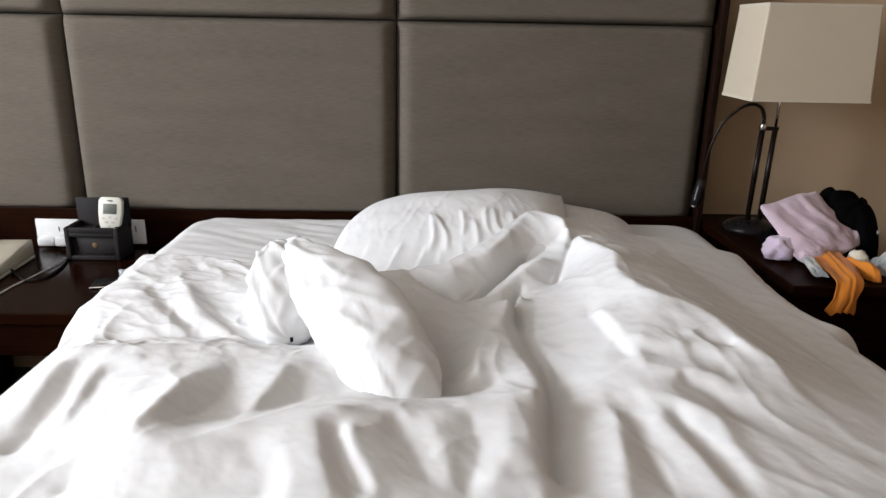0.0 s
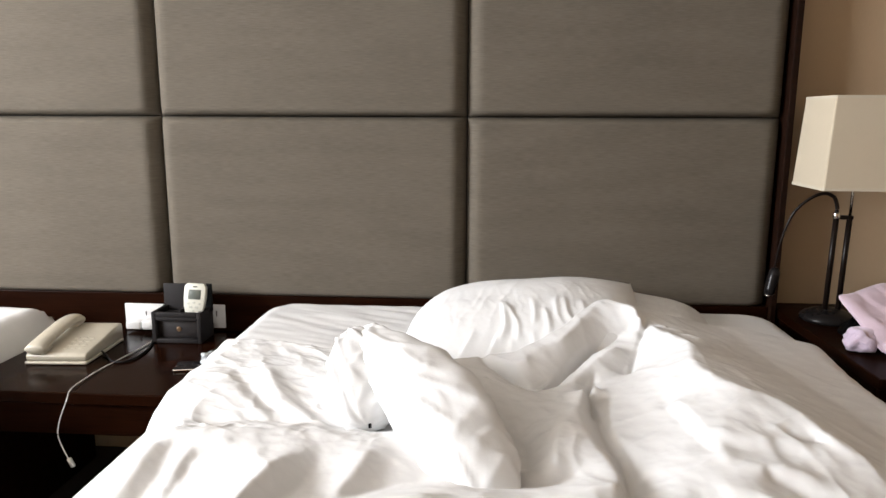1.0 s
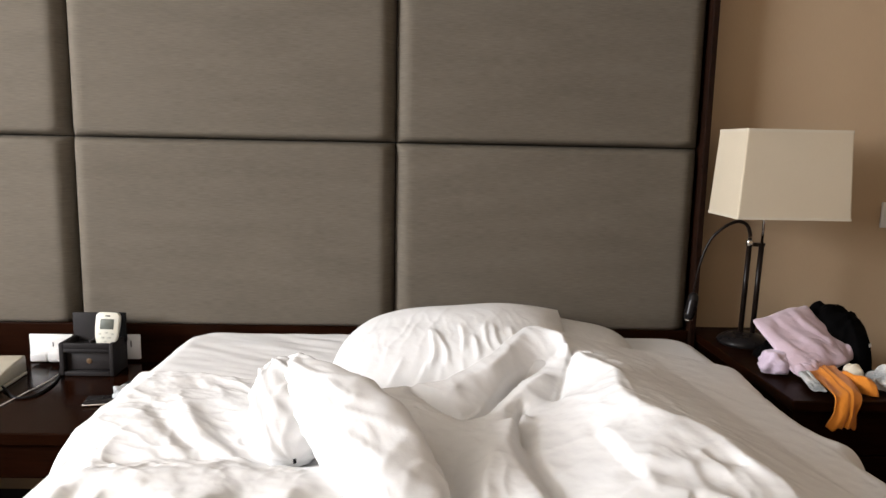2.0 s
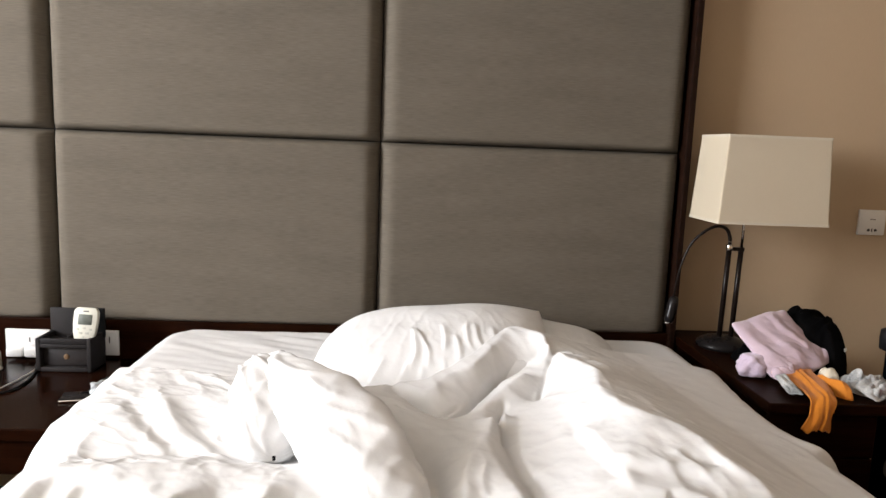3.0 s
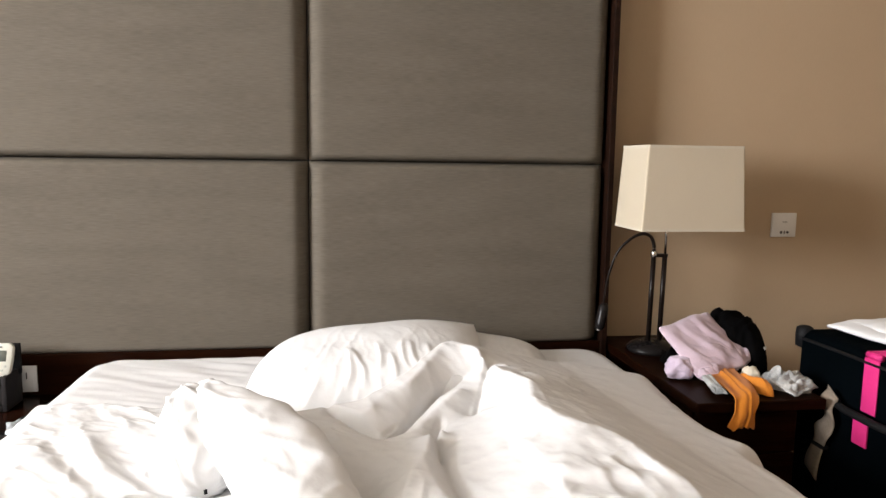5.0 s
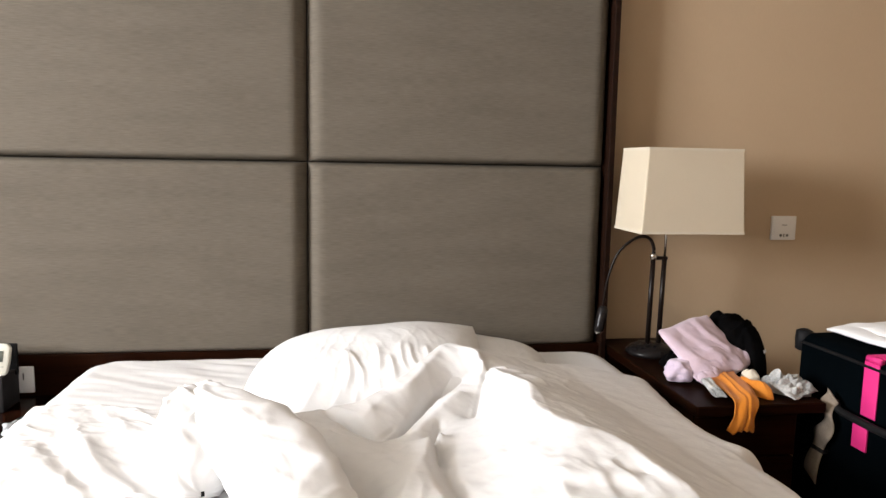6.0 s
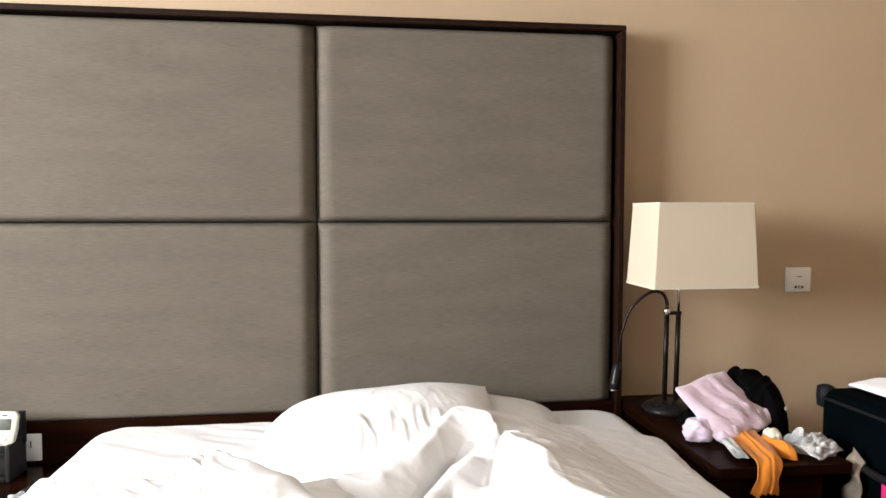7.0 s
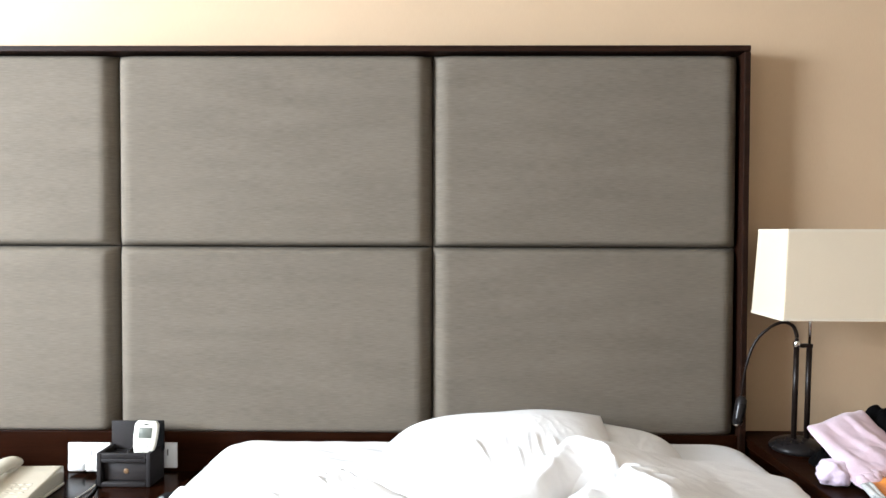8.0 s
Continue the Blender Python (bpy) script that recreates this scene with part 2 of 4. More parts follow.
def ridge(X, Y, pts, h, left, right, ends=0.12, sharp=1.9):
    """A fold along pts: h high, falling off over left and right metres on its sides, fading at both ends."""
    d, a = line_dist(X, Y, soften(pts))
    w = np.where(d > 0, left, right)
    fade = sstep(a / ends) * sstep((1 - a) / ends) if ends else 1.0
    q = np.sqrt((d / w) ** 2 + 0.05) - 0.2236
    return h * np.clip(1 - q / 1.75, 0, 1) ** 1.7 * fade


def creases(X, Y, sx, sy, seed, turn, warp=0.03):
    """Thin sharp-topped wrinkles, long along sx."""
    wx, wy = warp * field(X, Y, 0.25, 0.25, seed + 50, 2), warp * field(X, Y, 0.25, 0.25, seed + 60, 2)
    n = field(X + wx, Y + wy, sx, sy, seed, 2, turn)
    return np.clip(1 - 1.9 * np.sqrt(n * n + 0.0016), 0, 1) ** 2


# ---- the room ----
ROOM_X0, ROOM_X1, ROOM_Y0, ROOM_Y1, ROOM_Z = -4.2, 2.9, -5.0, 0.09, 2.9
floor = part("floor", box(ROOM_X0 - 0.2, ROOM_X1 + 0.2, ROOM_Y0 - 0.2, ROOM_Y1 + 0.2, -0.1, 0, 0), CARPET, None, "dark brown short-pile carpet floor", False)
tagged(floor, category="floor", kind="structure")
ceiling = part("ceiling", box(ROOM_X0 - 0.2, ROOM_X1 + 0.2, ROOM_Y0 - 0.2, ROOM_Y1 + 0.2, ROOM_Z, ROOM_Z + 0.1, 0), PLASTER, None, "plain buff painted ceiling", False)
tagged(ceiling, category="ceiling", kind="structure")
wall_north = part("wall_north", box(ROOM_X0 - 0.2, ROOM_X1 + 0.2, ROOM_Y1, ROOM_Y1 + 0.2, 0, ROOM_Z, 0), WALLPAPER, None, "tan woven-look wallpaper wall behind the headboard", False)
tagged(wall_north, category="wall", kind="structure")
wall_east = part("wall_east", box(ROOM_X1, ROOM_X1 + 0.2, ROOM_Y0, ROOM_Y1, 0, ROOM_Z, 0), PLAIN_WALL, None, "plain beige painted side wall", False)
tagged(wall_east, category="wall", kind="structure")
wall_south = part("wall_south", box(ROOM_X0 - 0.2, ROOM_X1 + 0.2, ROOM_Y0 - 0.2, ROOM_Y0, 0, ROOM_Z, 0), PLAIN_WALL, None, "plain beige painted wall facing the bed", False)
tagged(wall_south, category="wall", kind="structure")
bm = box(ROOM_X0 - 0.2, ROOM_X0, ROOM_Y0, WIN_Y0, 0, ROOM_Z, 0)
box(ROOM_X0 - 0.2, ROOM_X0, WIN_Y1, ROOM_Y1, 0, ROOM_Z, 0, bm=bm)
box(ROOM_X0 - 0.2, ROOM_X0, WIN_Y0, WIN_Y1, 0, WIN_Z0, 0, bm=bm)
box(ROOM_X0 - 0.2, ROOM_X0, WIN_Y0, WIN_Y1, WIN_Z1, ROOM_Z, 0, bm=bm)
wall_west = part("wall_west", bm, PLAIN_WALL, None, "plain beige wall with the window opening", False)
tagged(wall_west, category="wall", kind="structure")


# ---- headboard ----
def pad(x0, x1, z0, z1, deep=0.068, edge_x=0.078, edge_z=0.036, seed=0):
    """An upholstered pad: flat face, edges rolling back, wider at its sides than at top and bottom."""
    def steps(a, b, e):
        k = [0, 0.01, 0.04, 0.1, 0.18, 0.26, 0.35, 0.45, 0.55, 0.68, 0.82, 1.0]
        inner = list(np.linspace(a + e, b - e, 9)[1:-1])
        return [a + e * q for q in k] + inner + [b - e * q for q in k[::-1]]
    xs, zs = steps(x0, x1, edge_x), steps(z0, z1, edge_z)
    P = np.zeros((len(xs), len(zs), 3))
    for i, x in enumerate(xs):
        for j, z in enumerate(zs):
            ex, ez = min(1, min(x - x0, x1 - x) / edge_x), min(1, min(z - z0, z1 - z) / edge_z)
            rise = (1 - (1 - ex) ** 2) ** 0.7 * (1 - (1 - ez) ** 2) ** 0.55
            wob = 0.0016 * noise.noise((x * 3, z * 3, seed))
            P[i, j] = (x, 0.054 - (deep + wob) * rise + 0.014 * rise ** 6, z)
    return sheet_mesh(P)


SEAMS_X = [-3.115, -2.15, -1.075, 0.0, 1.029]
SEAMS_Z = [0.640, 1.281, 1.930]
headboard = thing("headboard", (-1.05, 0.04, 0.5), "tall headboard of taupe linen padded panels in a dark wood frame", "headboard")
part("backing_board", box(-3.115, 1.029, 0.052, 0.0895, 0.5, 1.930, 0), BLACK_MATT, headboard, "dark backing board behind the pads", False)
for i in range(4):
    for j in range(2):
        part("padded_panel", pad(SEAMS_X[i] + 0.0008, SEAMS_X[i + 1] - 0.0008, SEAMS_Z[j] + 0.0006, SEAMS_Z[j + 1] - 0.0006, seed=i * 2 + j), LINEN, headboard, "taupe linen padded panel")
part("top_rail", box(-3.15, 1.05, -0.016, 0.089, 1.931, 1.951, 0.003), FRAME_WOOD, headboard, "dark brown wooden top rail", False)
part("side_rail", box(1.0295, 1.05, -0.015, 0.089, 0.4, 1.9305, 0.003), FRAME_WOOD, headboard, "", False)
part("side_rail", box(-3.15, -3.1155, -0.015, 0.089, 0.4, 1.9305, 0.003), FRAME_WOOD, headboard, "", False)
part("lower_board", box(-3.115, 1.029, 0.002, 0.0455, 0.4, 0.650, 0.003), WOOD, headboard, "glossy dark wood board under the pads", False)


# ---- beds ----
def mattress_skin(x0, x1, y0, y1, z0, z1, r, seed):
    """A mattress in a fitted sheet, with rounded top edge and faint tension lines."""
    own = box(x0, x1, y0, y1, z0, z1, 0)
    up = [e for e in own.edges if abs(e.verts[0].co.z - e.verts[1].co.z) > 0.01]
    bmesh.ops.bevel(own, geom=up, offset=0.1, segments=6, profile=0.5, affect="EDGES")
    top = [e for e in own.edges if e.verts[0].co.z > z1 - 1e-4 and e.verts[1].co.z > z1 - 1e-4]
    bmesh.ops.bevel(own, geom=top, offset=r, segments=5, profile=0.5, affect="EDGES")
    return own


BX0, BX1, BY0, BY1 = -0.70, 1.035, -2.06, -0.004
bed = thing("bed", ((BX0 + BX1) / 2, -1.0, 0), "wide unmade bed with a white fitted sheet", "bed", "hotel beds")
part("base", box(BX0 + 0.03, BX1 - 0.03, BY0 + 0.03, BY1, 0.06, 0.33, 0.01), BLACK_MATT, bed, "dark upholstered bed base", False)
for fx in (BX0 + 0.12, BX1 - 0.12):
    for fy in (BY0 + 0.12, BY1 - 0.12):
        part("foot", lathe([(0.025, 0), (0.03, 0.06)], (fx, fy, 0), 16), BLACK_MATT, bed)
part("mattress", mattress_skin(BX0 + 0.05, BX1, BY0, BY1, 0.33, 0.6, 0.06, 1), SHEET, bed, "mattress under a white fitted sheet")
# upper sheet: a fine grid so that its tension lines show
xs, ys = np.linspace(BX0 + 0.004, BX1 - 0.004, 150), np.linspace(BY1 - 0.004, -0.87, 100)
X, Y = np.meshgrid(xs, ys, indexing="ij")
ex, ey = np.minimum(X - BX0, BX1 - X), BY1 - Y
edge = np.where((ex < 0.13) & (ey < 0.13), 0.13 - np.hypot(0.13 - ex, 0.13 - ey), np.minimum(ex, ey))
drop = np.clip(1 - edge / 0.075, 0, 1)
Z = 0.642 - 0.085 * (1 - np.sqrt(np.clip(1 - drop ** 2, 0, 1))) + 2.5 * np.minimum(edge, 0)
flat = (1 - drop) * sstep((0.05 - X) / 0.3)
Z += flat * (0.004 * field(X, Y, 0.32, 0.06, 3, 2, 152) + 0.0025 * field(X, Y, 0.2, 0.04, 4, 2, 160))
part("fitted_sheet", sheet_mesh(np.stack([X, Y, Z], -1)), SHEET, bed, "creased white cotton sheet")

bed_two = thing("bed", (-2.25, -1.0, 0), "second bed with white bedding beside the nightstand", "bed", "hotel beds")
part("base", box(-3.0, -1.46, BY0, BY1, 0.06, 0.33, 0.01), BLACK_MATT, bed_two, "dark upholstered bed base", False)
us, ys = np.linspace(0, 1, 120), np.linspace(BY1 - 0.02, -2.1, 120)
U, Y = np.meshgrid(us, ys, indexing="ij")
side = -1.425 + 0.09 * sstep((-Y - 0.47) / 0.2)
X = -3.05 + (side + 3.05) * U
edge = np.minimum(np.minimum(X + 3.05, side - X) , BY1 - 0.02 - Y)
drop = np.clip(1 - edge / 0.1, 0, 1)
Z = 0.61 - 0.36 * (1 - np.sqrt(np.clip(1 - drop ** 2.2, 0, 1))) + 0.006 * field(X, Y, 0.3, 0.1, 9, 3, 30) * (drop < 0.8)
part("bedspread", sheet_mesh(np.stack([X, Y, Z], -1), thick=0.01), COTTON, bed_two, "white cotton bedspread")


# ---- pillows ----
def pleats():
    """Tight pleats of the pillowcase: lines across its face, u to the lamp's side, v to the headboard, with height and widths."""
    crown = [([(-0.13, -0.07), (-0.10, -0.50), (-0.12, -0.91)], 0.0066, 0.038, 0.019),
             ([(-0.11, -0.11), (0.00, -0.56), (0.03, -0.91)], 0.0062, 0.022, 0.034),
             ([(0.13, -0.05), (0.15, -0.42), (0.14, -0.68)], 0.0053, 0.038, 0.015),
             ([(0.20, -0.28), (0.28, -0.60), (0.27, -0.82)], 0.0048, 0.022, 0.034),
             ([(-0.36, -0.57), (-0.42, -0.91), (-0.50, -0.95)], 0.0058, 0.045, 0.019),
             ([(-0.13, -0.65), (-0.20, -0.93), (-0.30, -0.95)], 0.0058, 0.045, 0.019),
             ([(0.36, -0.07), (0.42, -0.42), (0.48, -0.68)], 0.0058, 0.022, 0.038)]
    foot = [([(0.52, -0.11), (0.56, -0.42), (0.60, -0.61)], 0.0048, 0.022, 0.030),
            ([(0.64, -0.19), (0.70, -0.47), (0.70, -0.68)], 0.0044, 0.022, 0.030),
            ([(0.30, -0.07), (0.33, -0.39), (0.40, -0.70)], 0.0040, 0.019, 0.022),
            ([(0.78, -0.11), (0.80, -0.39), (0.86, -0.55)], 0.0044, 0.022, 0.022),
            ([(-0.60, -0.48), (-0.66, -0.83), (-0.74, -0.95)], 0.0040, 0.053, 0.022),
            ([(-0.02, -0.74), (-0.05, -0.93), (-0.10, -0.95)], 0.0044, 0.030, 0.019),
            ([(0.12, -0.65), (0.16, -0.93), (0.10, -0.95)], 0.0044, 0.022, 0.022)]
    return crown + foot


def pillow(cx, cy, cz, w, d, t, rx, ry, rz, seed, pleat, label, corners, lines=()):
    n = 160
    u, v = np.meshgrid(np.linspace(-1, 1, n), np.linspace(-1, 1, n), indexing="ij")
    cut = np.where(v > 0, np.where(u < 0, corners[0], corners[1]), np.where(u < 0, corners[2], corners[3])) * (np.abs(u) * np.abs(v)) ** 2.2
    bx, by = u * (w / 2) * (1 - cut) * (1 - 0.04 * (1 - v ** 2)), v * (d / 2) * (1 - 0.8 * cut)
    puff = (np.clip(1 - np.abs(u) ** 2.6, 0, 1) * np.clip(1 - np.abs(v) ** 2.6, 0, 1)) ** 0.6
    wu = u + 0.05 * field(u, v, 0.5, 0.5, seed + 8, 2)
    fold = (creases(wu, v, 3.0, 0.20, seed, 78, 0.03) + 0.6 * creases(wu, v, 1.2, 0.13, seed + 1, 100, 0.05)) * 0.5 * pleat * np.clip(1 - v ** 4, 0, 1) ** 0.4 * sstep((0.85 - v) / 0.8)
    for pts, h, left, right in lines:
        fold = fold + ridge(wu, v, pts, h, left, right, 0.3)
    lump = field(u, v, 0.7, 0.7, seed + 5, 2) * 0.008
    top = np.stack([bx, by, t * puff * 0.6 + (fold + lump) * puff ** 0.5], -1)
    low = np.stack([bx, by, -t * puff * 0.4], -1)
    own = sheet_mesh(top)
    sheet_mesh(low[::-1], own)
    bmesh.ops.remove_doubles(own, verts=own.verts, dist=0.0008)
    own.transform(pose(cx, cy, cz, rx, ry, rz))
    ob = part("pillow", own, COTTON, None, label)
    return tagged(ob, category="pillow", group="pillows on the bed")


pillow(0.47, -0.245, 0.682, 0.60, 0.42, 0.095, 3, 6, -10, 31, 0.003, "smooth white pillow lying under the puffed one", (0.15, 0.22, 0.1, 0.2))
pillow(0.182, -0.405, 0.690, 0.70, 0.53, 0.155, 9, -6, -5, 12, 0.004, "puffed white pillow with pleats, propped at the bed's head", (0.26, 0.05, 0.02, 0.1), pleats())


# ---- duvet ----
def drape(nx, ny, x0, x1, y0, y1, lines, rounding):
    """Cloth drawn tight between fold lines (x, y, z): a membrane over a grid, solved from coarse to fine, its folds rounded off."""
    Z = None
    for level in (16, 8, 4, 2, 1):
        n, m = nx // level + 1, ny // level + 1
        total, count = np.zeros((n, m)), np.zeros((n, m))
        for pts in lines:
            q = soften(pts, 4)
            for a, b in zip(q, q[1:]):
                k = max(2, int(math.hypot((b[0] - a[0]) / (x1 - x0) * n, (b[1] - a[1]) / (y1 - y0) * m) * 2))
                for t in np.linspace(0, 1, k):
                    p = a + (b - a) * t
                    i, j = round((p[0] - x0) / (x1 - x0) * (n - 1)), round((p[1] - y0) / (y1 - y0) * (m - 1))
                    if 0 <= i < n and 0 <= j < m:
                        total[i, j] += p[2]
                        count[i, j] += 1
        held = count > 0
        value = total / np.maximum(count, 1)
        if Z is None:
            Z = np.full((n, m), 0.69)
        else:
            ii, jj = np.linspace(0, Z.shape[0] - 1, n), np.linspace(0, Z.shape[1] - 1, m)
            rows = np.array([np.interp(jj, range(Z.shape[1]), r) for r in Z])
            Z = np.array([np.interp(ii, range(rows.shape[0]), c) for c in rows.T]).T
        for k in range(240 if level > 1 else 60):
            Z = np.where(held, value, spread(Z))
    for k in range(rounding):
        Z = 0.5 * Z + 0.5 * spread(Z)
    return Z


def spread(Z):
    """The mean of each cell's four neighbours."""
    e = np.pad(Z, 1, mode="edge")
    return 0.25 * (e[:-2, 1:-1] + e[2:, 1:-1] + e[1:-1, :-2] + e[1:-1, 2:])


def sample(Z, x0, x1, y0, y1, X, Y):
    """The grid's height at X, Y, between its cells."""
    n, m = Z.shape
    u, v = np.clip((X - x0) / (x1 - x0), 0, 0.99999) * (n - 1), np.clip((Y - y0) / (y1 - y0), 0, 0.99999) * (m - 1)
    i, j = u.astype(int), v.astype(int)
    u, v = u - i, v - j
    return (Z[i, j] * (1 - u) + Z[i + 1, j] * u) * (1 - v) + (Z[i, j + 1] * (1 - u) + Z[i + 1, j + 1] * u) * v


FOLDS = []


def crease(pts):
    """One fold line of the cloth, a top or a valley."""
    FOLDS.append(pts)


def fold_lines():
    # thrown-back part beside the nightstand
    crease([(-0.578, -0.676, 0.688), (-0.500, -0.743, 0.692), (-0.428, -0.835, 0.698), (-0.364, -0.972, 0.693), (-0.287, -1.055, 0.686), (-0.222, -1.094, 0.677)])
    crease([(-0.453, -0.702, 0.687), (-0.344, -0.815, 0.692), (-0.247, -0.945, 0.690), (-0.191, -1.045, 0.683)])
    crease([(-0.387, -0.861, 0.684), (-0.321, -0.965, 0.679), (-0.256, -1.048, 0.671)])
    crease([(-0.591, -0.768, 0.685), (-0.490, -0.922, 0.690), (-0.414, -1.013, 0.684), (-0.348, -1.073, 0.676)])
    crease([(-0.512, -0.825, 0.682), (-0.427, -0.947, 0.679), (-0.350, -1.037, 0.671)])
    # lifted hem of the near panel, and the sheet of cloth that passes under it
    crease([(-0.540, -1.168, 0.685), (-0.476, -1.192, 0.702), (-0.421, -1.200, 0.710), (-0.362, -1.198, 0.712), (-0.273, -1.197, 0.712), (-0.191, -1.204, 0.710), (-0.131, -1.207, 0.708), (-0.030, -1.217, 0.710), (0.033, -1.266, 0.712), (0.092, -1.301, 0.700), (0.120, -1.327, 0.694)])
    crease([(-0.539, -1.090, 0.668), (-0.478, -1.081, 0.667), (-0.415, -1.074, 0.667), (-0.318, -1.068, 0.666), (-0.227, -1.077, 0.664), (-0.161, -1.076, 0.660), (-0.062, -1.073, 0.660)])
    # near panel: side folds, the bright swell, the hollow behind it
    crease([(-0.505, -1.241, 0.702), (-0.494, -1.339, 0.692), (-0.499, -1.399, 0.668)])
    crease([(-0.475, -1.238, 0.690), (-0.461, -1.321, 0.682), (-0.468, -1.398, 0.658), (-0.481, -1.438, 0.643)])
    crease([(-0.367, -1.246, 0.716), (-0.423, -1.251, 0.704), (-0.433, -1.301, 0.694), (-0.426, -1.376, 0.684)])
    crease([(-0.358, -1.256, 0.706), (-0.410, -1.269, 0.692), (-0.416, -1.320, 0.682), (-0.409, -1.395, 0.678)])
    crease([(-0.238, -1.304, 0.722), (-0.245, -1.359, 0.738), (-0.250, -1.415, 0.747), (-0.259, -1.470, 0.749), (-0.268, -1.504, 0.747), (-0.253, -1.554, 0.735), (-0.235, -1.619, 0.716)])
    crease([(-0.342, -1.494, 0.694), (-0.331, -1.568, 0.676)])
    crease([(-0.191, -1.263, 0.707), (-0.190, -1.333, 0.703), (-0.210, -1.409, 0.707), (-0.233, -1.469, 0.722)])
    crease([(-0.108, -1.288, 0.726), (-0.118, -1.370, 0.724), (-0.137, -1.415, 0.716), (-0.154, -1.438, 0.708)])
    crease([(-0.072, -1.286, 0.710), (-0.075, -1.350, 0.704)])
    crease([(-0.243, -1.533, 0.745), (-0.206, -1.556, 0.745), (-0.173, -1.536, 0.745), (-0.140, -1.511, 0.745), (-0.083, -1.497, 0.750), (-0.025, -1.479, 0.756), (0.009, -1.473, 0.760)])
    crease([(-0.209, -1.470, 0.718), (-0.167, -1.427, 0.708), (-0.109, -1.394, 0.702), (-0.047, -1.355, 0.700), (-0.004, -1.345, 0.704)])
    crease([(-0.102, -1.543, 0.742), (-0.073, -1.597, 0.738), (-0.059, -1.637, 0.732)])
    crease([(-0.059, -1.538, 0.752), (-0.034, -1.609, 0.751), (-0.022, -1.655, 0.746)])
    crease([(-0.022, -1.504, 0.757), (-0.002, -1.582, 0.757), (0.019, -1.660, 0.750)])
    crease([(0.006, -1.512, 0.741), (0.022, -1.565, 0.738), (0.053, -1.633, 0.730)])
    crease([(0.022, -1.513, 0.759), (0.033, -1.563, 0.753), (0.055, -1.603, 0.748), (0.073, -1.648, 0.742)])
    # front edge of the middle, and the folds that drop from it
    crease([(0.009, -1.473, 0.760), (0.044, -1.470, 0.750), (0.082, -1.456, 0.746), (0.122, -1.456, 0.742), (0.186, -1.450, 0.742), (0.237, -1.422, 0.746), (0.279, -1.411, 0.751), (0.300, -1.402, 0.748)])
    crease([(0.075, -1.332, 0.694), (0.129, -1.327, 0.690), (0.193, -1.322, 0.690), (0.240, -1.301, 0.700)])
    crease([(0.083, -1.472, 0.735), (0.107, -1.525, 0.729), (0.132, -1.593, 0.726)])
    crease([(0.131, -1.490, 0.742), (0.153, -1.547, 0.736), (0.159, -1.631, 0.730)])
    crease([(0.190, -1.466, 0.733), (0.197, -1.533, 0.727), (0.180, -1.614, 0.722)])
    crease([(0.242, -1.452, 0.746), (0.239, -1.526, 0.740), (0.211, -1.604, 0.735)])
    # middle hollow, the lump and the deep trough
    crease([(0.062, -1.105, 0.690), (0.108, -1.209, 0.684)])
    crease([(0.131, -0.987, 0.688), (0.159, -1.131, 0.680), (0.167, -1.270, 0.684)])
    crease([(0.315, -0.930, 0.728), (0.286, -1.008, 0.724), (0.271, -1.091, 0.722), (0.274, -1.191, 0.722), (0.294, -1.272, 0.724), (0.305, -1.336, 0.730), (0.299, -1.398, 0.736), (0.285, -1.462, 0.736), (0.274, -1.564, 0.732), (0.271, -1.626, 0.728)])
    crease([(0.263, -1.073, 0.726), (0.218, -1.193, 0.722), (0.208, -1.293, 0.718)])
    crease([(0.329, -0.867, 0.692), (0.306, -0.936, 0.682), (0.304, -1.002, 0.678), (0.310, -1.082, 0.677), (0.321, -1.167, 0.677), (0.333, -1.234, 0.678), (0.322, -1.330, 0.678), (0.305, -1.404, 0.682), (0.297, -1.488, 0.680), (0.294, -1.559, 0.678)])
    # turned-back band across the pillow, its crease, and the lip below
    crease([(0.026, -0.715, 0.702), (0.090, -0.736, 0.706), (0.131, -0.796, 0.708), (0.169, -0.803, 0.715), (0.202, -0.745, 0.728), (0.267, -0.709, 0.746), (0.293, -0.674, 0.756), (0.365, -0.545, 0.782), (0.403, -0.485, 0.792), (0.464, -0.574, 0.796), (0.481, -0.623, 0.790)])
    crease([(0.066, -0.716, 0.690), (0.131, -0.803, 0.681), (0.191, -0.883, 0.676), (0.236, -0.856, 0.678), (0.335, -0.697, 0.698), (0.428, -0.616, 0.730), (0.492, -0.587, 0.762)])
    crease([(0.074, -0.815, 0.700), (0.134, -0.898, 0.697), (0.188, -0.971, 0.696), (0.233, -0.954, 0.700), (0.322, -0.816, 0.718), (0.397, -0.724, 0.740)])
    crease([(0.093, -0.843, 0.690), (0.130, -0.880, 0.686)])
    crease([(0.496, -0.579, 0.752), (0.448, -0.706, 0.722), (0.398, -0.844, 0.698)])
    # long swell towards the lamp: lit on one side, falling away on the other
    crease([(0.490, -0.669, 0.778), (0.494, -0.758, 0.786), (0.530, -0.817, 0.791), (0.529, -0.878, 0.792), (0.511, -0.974, 0.791), (0.541, -1.087, 0.790), (0.600, -1.122, 0.785), (0.636, -1.177, 0.776), (0.652, -1.253, 0.767), (0.671, -1.290, 0.756), (0.709, -1.304, 0.741), (0.727, -1.340, 0.720), (0.730, -1.401, 0.706)])
    crease([(0.345, -0.962, 0.700), (0.331, -1.083, 0.696), (0.336, -1.195, 0.697), (0.343, -1.291, 0.698), (0.342, -1.359, 0.700), (0.330, -1.449, 0.701), (0.321, -1.530, 0.701), (0.316, -1.588, 0.700)])
